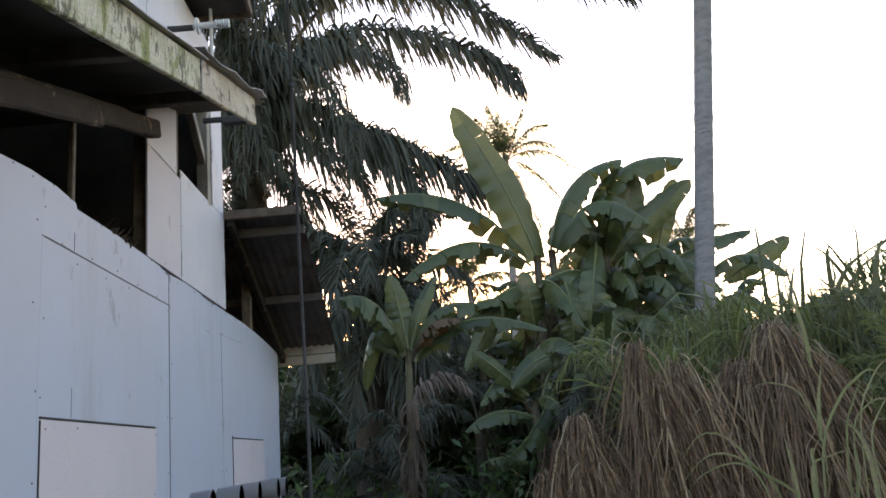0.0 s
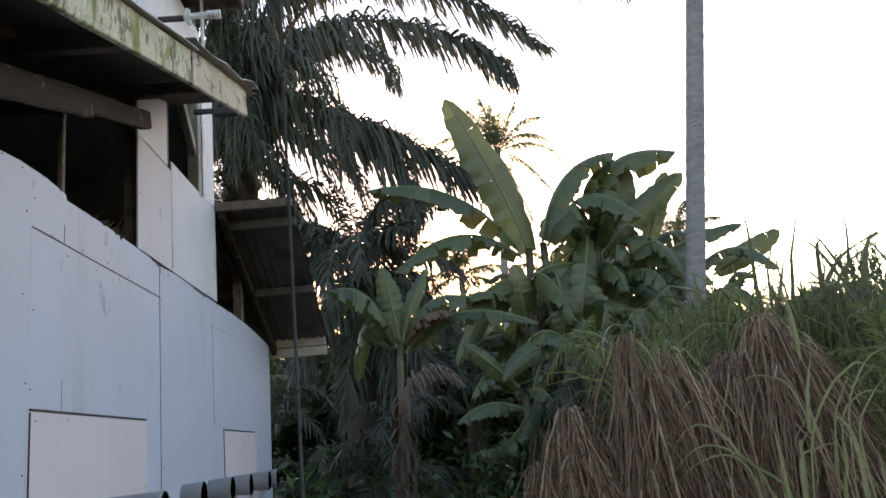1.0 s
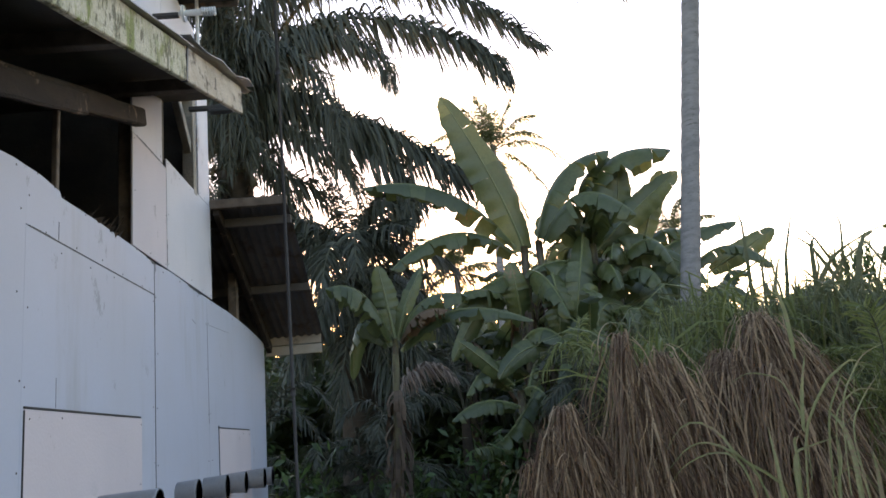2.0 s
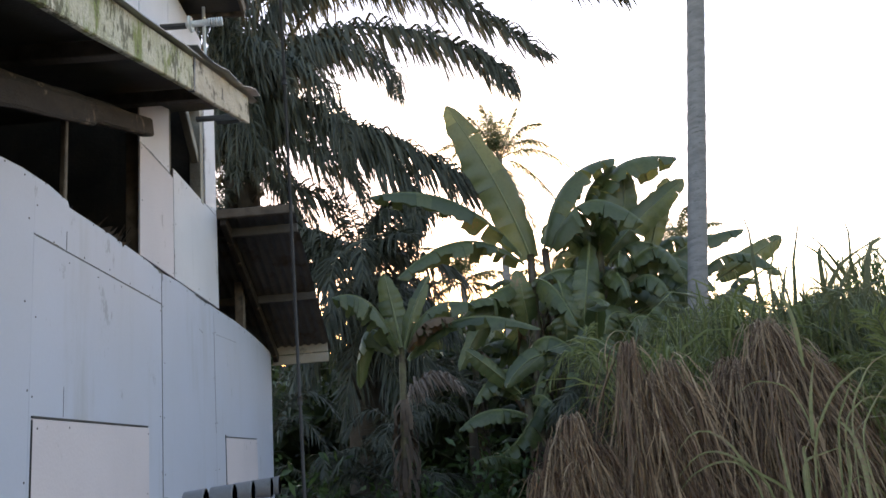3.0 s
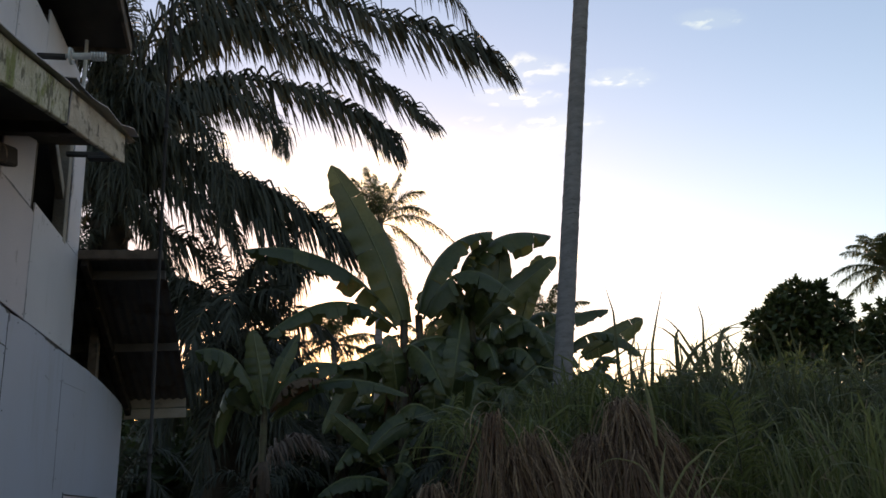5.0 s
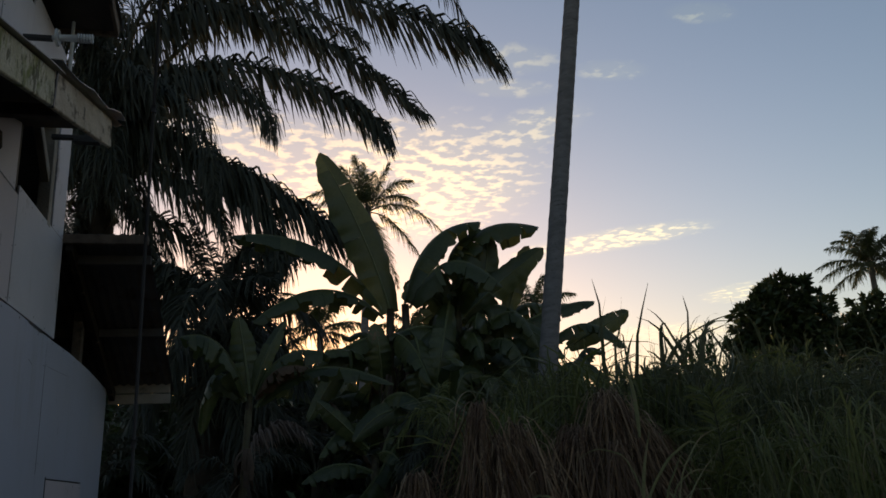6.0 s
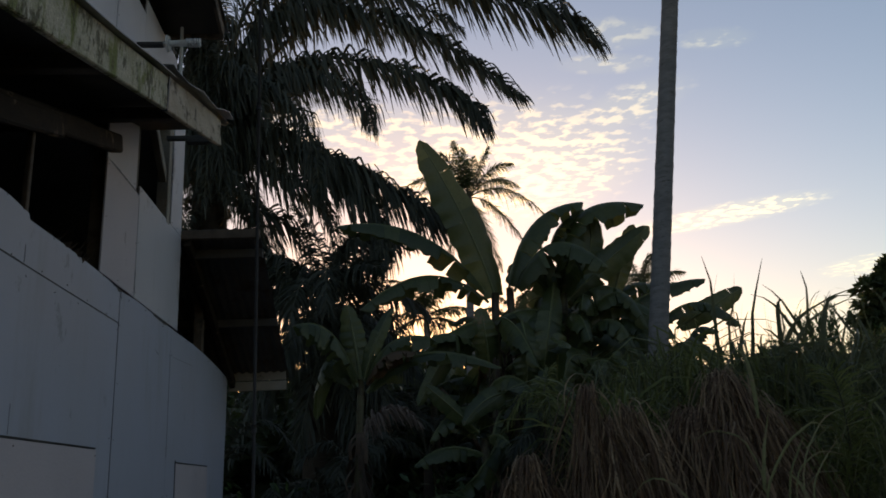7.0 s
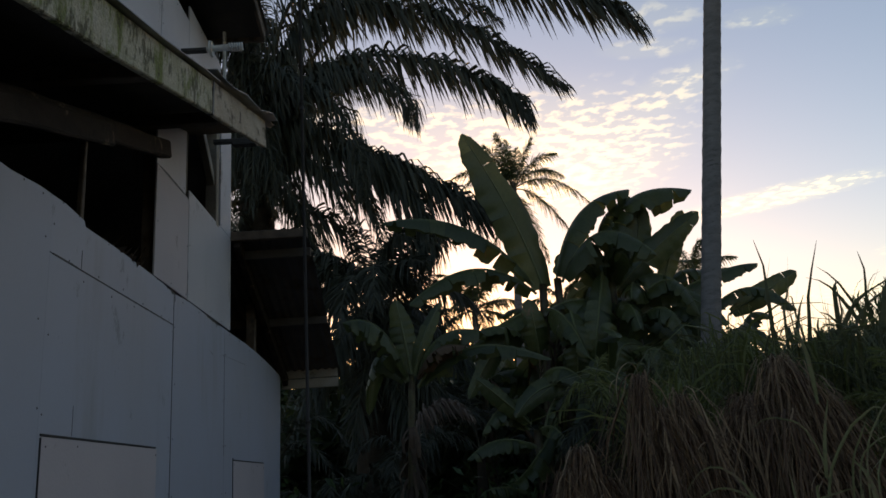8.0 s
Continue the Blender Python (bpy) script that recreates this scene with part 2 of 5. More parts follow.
GREEN_GRASS = foliage("green_grass_blade", (0.075, 0.082, 0.036), (0.135, 0.135, 0.06), 0.35, 0.5, dead=(0.22, 0.17, 0.08), dead_low=0.72)
MID_GRASS = foliage("fresh_green_grass_blade", (0.125, 0.143, 0.04), (0.225, 0.235, 0.082), 0.5, 0.5)
LIME_GRASS = foliage("yellow_green_grass_blade", (0.185, 0.19, 0.08), (0.31, 0.30, 0.15), 0.45, 0.5, dead=(0.27, 0.20, 0.12), dead_low=0.52, scale=3)
BROAD_LEAF = foliage("dark_broad_leaf", (0.04, 0.055, 0.02), (0.06, 0.08, 0.025), 0.25, 0.5)
UNDER_LEAF = foliage("shade_leaf", (0.045, 0.075, 0.025), (0.08, 0.13, 0.035), 0.3, 0.45)


# ---- building helpers ----
UP = Vector((0, 0, 1))


class Geo:
    """Vertices, faces and a material slot for each face."""

    def __init__(self):
        self.v, self.f, self.m = [], [], []

    def strip(self, left, right, slot=0):
        """A ribbon between two rows of points."""
        n = len(self.v)
        self.v += left
        self.v += right
        k = len(left)
        for i in range(k - 1):
            self.f.append((n + i, n + i + 1, n + k + i + 1, n + k + i))
            self.m.append(slot)

    def tube(self, points, radii, sides=6, slot=0, close=True):
        n = len(self.v)
        for i, p in enumerate(points):
            way = (points[min(i + 1, len(points) - 1)] - points[max(i - 1, 0)]).normalized()
            a = way.cross(Vector((0.31, 0.95, 0.02)) if abs(way.y) < 0.9 else Vector((1, 0, 0))).normalized()
            b = way.cross(a)
            for s in range(sides):
                g = 2 * math.pi * s / sides
                self.v.append(p + (a * math.cos(g) + b * math.sin(g)) * radii[i])
        for i in range(len(points) - 1):
            for s in range(sides):
                q = (s + 1) % sides
                self.f.append((n + i * sides + s, n + i * sides + q, n + (i + 1) * sides + q, n + (i + 1) * sides + s))
                self.m.append(slot)
        if close:
            self.f.append(tuple(n + s for s in range(sides)))
            self.f.append(tuple(n + (len(points) - 1) * sides + s for s in reversed(range(sides))))
            self.m += [slot, slot]


def geo_part(name, geo, materials, parent=None, label="", smooth=True):
    me = bpy.data.meshes.new(name)
    me.from_pydata([tuple(p) for p in geo.v], [], geo.f)
    for m in materials:
        me.materials.append(m)
    me.polygons.foreach_set("material_index", geo.m)
    me.polygons.foreach_set("use_smooth", [smooth] * len(geo.f))
    me.update()
    ob = new(name, me)
    ob.parent = parent
    return tagged(ob, label)


def part(name, bm, material, parent=None, label="", smooth=False):
    me = bpy.data.meshes.new(name)
    bm.to_mesh(me)
    bm.free()
    me.materials.append(material)
    for p in me.polygons:
        p.use_smooth = smooth
    ob = new(name, me)
    ob.parent = parent
    return tagged(ob, label)


def thing(name, label, category, group="", kind=""):
    return tagged(new(name), label, category, group, kind)


def slab(x0, x1, y0, y1, z0, z1, bevel=0.004):
    bm = bmesh.new()
    bmesh.ops.create_cube(bm, size=1)
    for v in bm.verts:
        v.co = Vector(((x0 + x1) / 2 + v.co.x * (x1 - x0), (y0 + y1) / 2 + v.co.y * (y1 - y0), (z0 + z1) / 2 + v.co.z * (z1 - z0)))
    if bevel:
        bmesh.ops.bevel(bm, geom=bm.edges[:], offset=bevel, segments=1, affect="EDGES")
    return bm


def bar(a, b, wide, high, bevel=0.004, wear=0.0, cuts=0):
    """A board or beam from a to b: wide across, high upwards."""
    a, b = Vector(a), Vector(b)
    way = (b - a).normalized()
    side = way.cross(Vector((0, 0, 1)))
    side = side.normalized() if side.length > 1e-3 else Vector((1, 0, 0))
    up = side.cross(way)
    bm = bmesh.new()
    bmesh.ops.create_cube(bm, size=1)
    m = Matrix((side * wide, way * (b - a).length, up * high)).transposed().to_4x4()
    m.translation = (a + b) / 2
    bmesh.ops.transform(bm, matrix=m, verts=bm.verts)
    if cuts:
        long = [e for e in bm.edges if abs((e.verts[0].co - e.verts[1].co).normalized().dot(way)) > 0.99]
        bmesh.ops.subdivide_edges(bm, edges=long, cuts=cuts, use_grid_fill=True)
        for v in bm.verts:
            v.co += wear * (noise.noise(v.co * 3.1) * side + noise.noise(v.co * 2.7 + Vector((7, 3, 1))) * up)
    if bevel:
        sharp = [e for e in bm.edges if len(e.link_faces) == 2 and e.calc_face_angle(0) > 0.7]
        bmesh.ops.bevel(bm, geom=sharp, offset=bevel, segments=1, affect="EDGES")
    return bm


def rod(a, b, r0, r1=None, sides=12):
    g = Geo()
    g.tube([Vector(a), Vector(b)], [r0, r0 if r1 is None else r1], sides)
    return g


def curve3(a, mid, b, n):
    """n points on the parabola from a through mid to b."""
    a, mid, b = Vector(a), Vector(mid), Vector(b)
    c = 2 * mid - (a + b) / 2
    return [(1 - t) ** 2 * a + 2 * t * (1 - t) * c + t * t * b for t in (i / (n - 1) for i in range(n))]


# ---- ground ----
def ground_height(x, y):
    far = max(0.0, y - 9.0)
    return 0.05 * noise.noise(Vector((x * 0.35, y * 0.35, 0))) + min(far * 0.012, 0.6) * (0.6 + 0.4 * noise.noise(Vector((x * 0.08, y * 0.08, 4))))


def build_ground():
    g = Geo()
    xs = [-1200, -300, -80, -30] + [-16 + i for i in range(49)] + [50, 100, 300, 1200]
    ys = [-1200, -200, -40, -12] + [-6 + i for i in range(47)] + [55, 90, 250, 1400]
    g.v = [Vector((x, y, ground_height(x, y))) for y in ys for x in xs]
    k = len(xs)
    for j in range(len(ys) - 1):
        for i in range(k - 1):
            g.f.append((j * k + i, j * k + i + 1, (j + 1) * k + i + 1, (j + 1) * k + i))
            g.m.append(0)
    tagged(geo_part("ground", g, [SOIL]), "dark damp soil with patches of moss and weeds", "ground", kind="structure")


build_ground()

# ---- house ----
WALL = -1.43
house = thing("house", "two-storey shed house clad in pale blue and white painted boards", "house")


def sheet(name, y0, y1, z0, z1, material, proud=0.0, label="", thick=0.012, nails=True):
    """One board of the cladding, on the wall's outer face, with its nail heads."""
    ob = part(name, slab(WALL - thick + proud, WALL + proud, y0, y1, z0, z1, 0.002), material, house, label)
    if nails:
        g = Geo()
        steps = max(2, round((z1 - z0) / 0.32))
        across = max(2, round((y1 - y0) / 0.3))
        spots = [(y, z0 + 0.03 + (z1 - z0 - 0.06) * i / steps) for y in (y0 + 0.025, y1 - 0.025) for i in range(steps + 1)]
        spots += [(y0 + (y1 - y0) * i / across, z) for z in (z0 + 0.03, z1 - 0.03) for i in range(1, across)]
        for y, z in spots:
            if random.random() < 0.75:
                y, z = y + random.uniform(-0.012, 0.012), z + random.uniform(-0.012, 0.012)
                p = Vector((WALL + proud - 0.001, y, z))
                g.tube([p, p + Vector((0.0025, 0, 0))], [0.0045, 0.0035], 6)
        if g.v:
            tagged(geo_part("nailing", g, [SCREW], ob, "rusty nail heads", False), kind="stuff")
    return ob


def cut_board(name, outline, material, proud=0.0, label="", thick=0.012):
    """A board sawn by hand to an outline of (y, z) points, with its nail heads along the edge."""
    bm = bmesh.new()
    back = [bm.verts.new((WALL - thick + proud, y, z)) for y, z in outline]
    fore = [bm.verts.new((WALL + proud, y, z)) for y, z in outline]
    bm.faces.new(fore)
    bm.faces.new(back[::-1])
    for i in range(len(outline)):
        j = (i + 1) % len(outline)
        bm.faces.new((back[i], back[j], fore[j], fore[i]))
    bmesh.ops.recalc_face_normals(bm, faces=bm.faces[:])
    ob = part(name, bm, material, house, label)
    g = Geo()
    cy, cz = sum(p[0] for p in outline) / len(outline), sum(p[1] for p in outline) / len(outline)
    for i in range(len(outline)):
        a, b = Vector((0, *outline[i])), Vector((0, *outline[(i + 1) % len(outline)]))
        for k in range(max(1, round((b - a).length / 0.33))):
            p = a.lerp(b, (k + 0.5) / max(1, round((b - a).length / 0.33)))
            inward = (Vector((0, cy, cz)) - p).normalized()
            p = p + inward * random.uniform(0.02, 0.05) + Vector((WALL + proud - 0.001, random.uniform(-0.02, 0.02), 0))
            g.tube([p, p + Vector((0.0025, 0, 0))], [0.005, 0.004], 6)
    tagged(geo_part("nailing", g, [SCREW], ob, "rusty nail heads", False), kind="stuff")
    return ob


GAP = 0.0025
LOW_TOP, SEAM_Z = 2.70, 2.495
# lower storey: tall boards, one of them with a short board above its seam
# the first board's unseen near end is added under the lengthened roof
cut_board("cladding_board", ((-0.7, 0.06), (3.03, 0.06), (3.03, 2.727), (2.92, 2.725), (2.70, 2.704), (1.6, 2.70), (0.9, 2.48), (-0.7, 2.03)), PAINT_BLUE)
sheet("cladding_board", 3.0305, 4.575, 0.06, SEAM_Z - GAP, PAINT_BLUE)
cut_board("cladding_board", ((3.0305, SEAM_Z + GAP), (4.575, SEAM_Z + GAP), (4.575, 2.676), (4.40, 2.690), (4.22, 2.695), (3.74, 2.699), (3.34, 2.693), (3.325, 2.716), (3.14, 2.730), (3.0305, 2.727)), PAINT_BLUE)
cut_board("cladding_board", ((4.583, 0.06), (5.7485, 0.06), (5.7485, 2.684), (5.3, 2.690), (4.9, 2.694), (4.583, 2.680)), PAINT_BLUE)
cut_board("cladding_board", ((5.7515, 0.06), (7.83, 0.06), (7.85, 1.40), (7.885, 1.85), (7.93, 2.30), (7.945, 2.612), (7.6, 2.640), (7.2, 2.664), (6.9, 2.676), (6.4, 2.688), (5.98, 2.684), (5.7515, 2.684)), PAINT_BLUE)
sheet("hatch_board", 3.055, 4.34, 0.55, 1.795, PAINT_PINK, 0.005, "pinkish primed hatch board")
sheet("hatch_board", 6.01, 7.11, 0.55, 1.77, PAINT_PINK, 0.005, "pinkish primed hatch board")
for y in (3.055, 6.01):
    part("hatch_edge", slab(WALL, WALL + 0.0055, y - 0.004, y, 0.55, 1.79, 0), BLACK_METAL, house, "dark gap strip beside the hatch")
for y0, y1, z in ((3.05, 4.34, 1.797), (6.01, 7.11, 1.772)):
    part("hatch_edge", slab(WALL, WALL + 0.007, y0, y1 - 0.02, z, z + 0.008, 0), BLACK_METAL, house, "dark gap strip over the hatch")

for y, wide, z0, z1 in ((4.579, 0.006, 0.06, 2.68), (5.75, 0.003, 1.80, 2.50), (3.32, 0.0015, 1.81, 1.93), (3.32, 0.004, 2.50, 2.58)):
    part("joint", slab(WALL - 0.004, WALL + 0.0012, y - wide / 2, y + wide / 2, z0, z1, 0), BLACK_METAL, house, "dark open joint between boards")
part("joint", slab(WALL - 0.004, WALL + 0.0012, 3.06, 4.57, SEAM_Z - 0.0025, SEAM_Z + 0.0025, 0), BLACK_METAL, house, "dark open joint between boards")


def ragged_gap(y0, z0, y1, z1, wide, out=0.0015, label="chipped dark gap between boards"):
    """An uneven, chipped joint: a shallow dark sliver that tapers at its ends."""
    n = 26
    a, b = Vector((WALL + out, y0, z0)), Vector((WALL + out, y1, z1))
    across = (b - a).cross(Vector((1, 0, 0))).normalized()
    over, under = [], []
    for i in range(n):
        f = i / (n - 1)
        p = a.lerp(b, f)
        w = wide * min(1, 6 * f + 0.1, 6 * (1 - f) + 0.1)
        over.append(p + across * w * (0.2 + 0.9 * abs(noise.noise(p * 23))))
        under.append(p - across * w * (0.2 + 0.9 * abs(noise.noise(p * 23 + Vector((7, 3, 1))))))
    g = Geo()
    g.strip(over, under)
    geo_part("joint", g, [BLACK_METAL], house, label, False)


for y0, z0, y1, z1, wide in ((3.62, 2.496, 4.10, 2.495, 0.005), (4.05, 2.495, 4.59, 2.494, 0.010), (4.579, 2.30, 4.579, 2.52, 0.008), (4.579, 1.45, 4.579, 2.30, 0.005),
                             (5.26, 2.688, 5.62, 2.68, 0.022), (4.50, 2.685, 4.60, 2.675, 0.016), (4.59, 2.69, 4.595, 2.63, 0.013), (5.76, 2.49, 6.5, 2.52, 0.003), (5.75, 2.62, 5.752, 2.47, 0.003),
                             (5.35, 2.47, 5.45, 2.45, 0.006), (3.05, 2.497, 3.30, 2.497, 0.005), (3.2, 1.799, 4.3, 1.797, 0.006), (4.341, 1.79, 4.335, 1.2, 0.005)):
    ragged_gap(y0, z0, y1, z1, wide)
for y0, z0, y1, z1, wide in ((4.870, 2.712, 4.870, 2.90, 0.014), (4.870, 2.9, 4.868, 3.36, 0.004), (4.30, 3.362, 4.80, 3.361, 0.013)):
    ragged_gap(y0, z0, y1, z1, wide, -0.010)

# upper storey boards
sheet("upper_board", 4.26, 4.866, LOW_TOP + 0.01, 3.36, PAINT_PINK, -0.012)
sheet("upper_board", 4.26, 4.80, 3.365, 4.6, PAINT_WHITE, -0.014)
sheet("upper_board", 4.874, 5.97, LOW_TOP + 0.01, 3.425, PAINT_WHITE, -0.012)
sheet("upper_board", 5.66, 5.97, 3.43, 4.62, PAINT_WHITE, -0.014)
sheet("upper_board", 4.805, 5.62, 4.12, 4.72, PAINT_WHITE, -0.014)
sheet("upper_board", 1.0, 4.25, 3.75, 5.3, PAINT_WHITE, -0.016)

# frame behind the cladding, dark inside
for y in (2.10, 3.32, 4.56, 5.75, 6.9):
    part("stud", slab(WALL - 0.11, WALL - 0.03, y - 0.035, y + 0.035, 0.05, 2.56), TIMBER, house)
for y in (4.34, 4.86, 5.93):
    part("stud", slab(WALL - 0.11, WALL - 0.03, y - 0.03, y + 0.03, 2.68, 4.7), TIMBER, house)
part("rail", slab(WALL - 0.11, WALL - 0.03, 1.6, 7.80, 2.57, 2.66), TIMBER, house)
part("sill_rail", slab(WALL - 0.10, WALL - 0.03, 4.8, 5.95, 3.33, 3.41), TIMBER, house)
part("post", slab(WALL - 0.045, WALL - 0.02, 3.335, 3.365, 2.66, 3.14), TIMBER, house, "thin pale post in the opening")
part("post", slab(WALL - 0.09, WALL - 0.01, 5.52, 5.60, 3.40, 4.30), PALE_TIMBER, house, "pale post beside the upper opening")
part("post", slab(WALL - 0.09, WALL - 0.02, 6.84, 6.93, 2.60, 3.10), TIMBER, house, "weathered post under the lean-to roof")
part("brace", bar((WALL - 0.05, 4.95, 4.25), (WALL - 0.05, 5.55, 3.72), 0.05, 0.07), PALE_TIMBER, house, "slanting brace in the opening")
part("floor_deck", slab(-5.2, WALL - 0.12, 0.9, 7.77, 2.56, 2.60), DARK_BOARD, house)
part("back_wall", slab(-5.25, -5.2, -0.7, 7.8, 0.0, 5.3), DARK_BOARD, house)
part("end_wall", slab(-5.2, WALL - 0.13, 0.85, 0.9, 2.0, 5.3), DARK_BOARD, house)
# unseen end wall added to close the lengthened near end
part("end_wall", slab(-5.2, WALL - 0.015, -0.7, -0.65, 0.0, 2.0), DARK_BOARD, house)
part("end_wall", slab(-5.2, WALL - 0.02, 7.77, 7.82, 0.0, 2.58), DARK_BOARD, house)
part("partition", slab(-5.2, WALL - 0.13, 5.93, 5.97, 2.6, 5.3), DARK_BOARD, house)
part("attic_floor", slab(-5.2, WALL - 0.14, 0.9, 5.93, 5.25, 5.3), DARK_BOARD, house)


def corrugated(name, corner, along, across, pitch=0.076, depth=0.017, parent=house, material=TIN, wobble=0.004):
    """A corrugated sheet: the waves run along 'along' and follow one another over 'across'."""
    corner, along, across = Vector(corner), Vector(along), Vector(across)
    up = along.cross(across).normalized()
    if up.z < 0:
        up = -up
    n = round(across.length / pitch) * 6
    g = Geo()
    rows = 9
    for side in (0, 1):
        for j in range(rows):
            for i in range(n + 1):
                h = depth * math.sin(2 * math.pi * i / 6) / 2 - 0.0012 * side
                p = corner + along * (j / (rows - 1)) + across * (i / n)
                g.v.append(p + up * (h + wobble * noise.noise(p * 2.3)))
    k = n + 1
    for side in (0, 1):
        for j in range(rows - 1):
            for i in range(n):
                o = side * rows * k + j * k + i
                g.f.append((o, o + 1, o + k + 1, o + k))
                g.m.append(0)
    return geo_part(name, g, [material], parent)


# side roof: it rises along the wall, with a mossy rake board outside
RISE = 0.298
EAVE = -0.99


def rake(y):
    return 3.11 + (y - 2.88) * RISE


# below y 0.9 the roof is an unseen addition that shades the near wall
part("rake_board", bar((EAVE, -0.7, rake(-0.7) + 0.09), (EAVE, 3.64, rake(3.64) + 0.09), 0.03, 0.17, 0.005, 0.008, 6), FASCIA, house, "mossy cream-painted rake board")
part("rake_board", bar((EAVE, 3.65, rake(3.65) + 0.095), (EAVE, 4.98, rake(4.98) + 0.095), 0.03, 0.185, 0.006, 0.010, 5), FASCIA_BARE, house, "weathered bare rake board with dark stains")
part("rake_joint", bar((EAVE + 0.006, 3.635, rake(3.64) + 0.0), (EAVE + 0.006, 3.655, rake(3.65) + 0.19), 0.03, 0.02, 0), BLACK_METAL, house)
for y in (-0.4, 0.6, 1.6, 2.88, 4.05):
    part("outrigger", slab(WALL - 0.3, EAVE - 0.017, y - 0.025, y + 0.025, rake(y) + 0.02, rake(y) + 0.09), TIMBER, house)
corrugated("roof_sheet", (EAVE + 0.03, -0.7, rake(-0.7) + 0.195), (0, 4.38, 4.38 * RISE), (-1.6, 0, 0))
# unseen sheet over the added near end, to keep sky light out
corrugated("roof_sheet", (-2.5, -0.75, rake(-0.75) + 0.225), (0, 1.6, 1.6 * RISE), (-2.75, 0, 0))
corrugated("roof_sheet", (EAVE + 0.05, 3.66, rake(3.66) + 0.200), (0, 1.55, 1.55 * RISE), (-1.6, 0, 0), wobble=0.05)
part("flashing", bar((EAVE + 0.0, -0.7, rake(-0.7) + 0.186), (EAVE + 0.0, 3.70, rake(3.70) + 0.186), 0.09, 0.004, 0, 0.012, 14), TIN, house, "thin grey metal flashing")
part("flashing", bar((EAVE - 0.01, 3.55, rake(3.55) + 0.205), (EAVE - 0.01, 5.14, rake(5.14) + 0.215), 0.16, 0.004, 0, 0.045, 12), TIN, house, "crumpled grey metal flashing lifting off the board")
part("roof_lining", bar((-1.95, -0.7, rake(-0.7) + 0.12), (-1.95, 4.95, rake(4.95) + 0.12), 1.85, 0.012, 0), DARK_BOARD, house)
part("wall_beam", bar((WALL + 0.05, 1.2, 2.45), (WALL + 0.05, 4.20, 3.425), 0.07, 0.105, 0.01, 0.022, 14), OLD_BEAM, house, "rough timber beam over the opening")
part("wall_beam", bar((WALL + 0.10, 1.2, 2.41), (WALL + 0.10, 3.31, 3.10), 0.04, 0.105, 0.01, 0.022, 12), OLD_BEAM, house, "rough timber beam over the opening")

# upper roof's edge
corrugated("upper_roof_sheet", (-1.03, 0.9, 5.92), (0, 4.52, -1.085), (-4.2, 0, 0))
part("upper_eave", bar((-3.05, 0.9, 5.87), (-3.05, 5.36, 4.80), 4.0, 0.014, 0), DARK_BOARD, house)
part("upper_fascia", slab(-5.0, -1.06, 5.365, 5.39, 4.76, 4.86), TIMBER, house)
part("upper_fascia", bar((-1.06, 0.9, 5.87), (-1.06, 5.36, 4.80), 0.025, 0.10, 0.005), TIMBER, house)

# lean-to roof beyond the upper storey: it falls away along the wall
LEAN_TOP, LEAN_END = Vector((0, 5.99, 3.49)), Vector((0, 8.10, 2.69))
fall = LEAN_END - LEAN_TOP
# sheet, inner purlins and rafter take dark colours in place of underside shade
for k in range(2):
    corrugated("lean_to_sheet", Vector((-0.87, 0, 0)) + LEAN_TOP + fall * 0.52 * k - Vector((0, 0, 0.012 * k)), fall * 0.54, (-1.9, 0, 0), material=TIN_DARK)
for f, z, m in ((0.0, -0.03, TIMBER), (0.09, -0.06, DARK_BOARD), (0.55, -0.05, DARK_BOARD)):
    p = LEAN_TOP + fall * f
    part("purlin", slab(-2.7, -0.86, p.y - 0.025, p.y + 0.025, p.z + z - 0.05, p.z + z + 0.02), m, house)
part("lean_to_fascia", slab(-1.44, -0.89, 8.09, 8.115, 2.60, 2.69), PALE_TIMBER, house, "pale split end board")
part("lean_to_fascia", slab(-1.44, -0.885, 8.085, 8.11, 2.50, 2.59), PALE_TIMBER, house, "pale split end board")
part("lean_to_rafter", bar((-1.40, 5.99, 3.40), (-1.40, 8.08, 2.57), 0.05, 0.09), OLD_BEAM, house)


def pvc_stub(y, length):
    """A short wide collar of pipe that sticks out of the wall."""
    ob = thing("pipe_stub", "short grey plastic pipe collar sticking out of the wall", "pipe", "pipe collars along the wall")
    g = Geo()
    x0, r = WALL - 0.002, 0.075
    profile = [(0, r * 0.92), (length * 0.9, r * 1.03), (length * 0.97, r * 1.06), (length, r * 1.05), (length, r * 0.99), (length * 0.3, r * 0.9), (0.01, r * 0.86)]
    g.tube([Vector((x0 + a, y, 1.375)) for a, _ in profile], [b for _, b in profile], 24, close=False)
    geo_part("collar", g, [PVC], ob)


for y, length in ((3.77, 0.27), (4.98, 0.125), (5.58, 0.155), (6.24, 0.14), (6.87, 0.16), (7.30, 0.15)):
    pvc_stub(y, length)


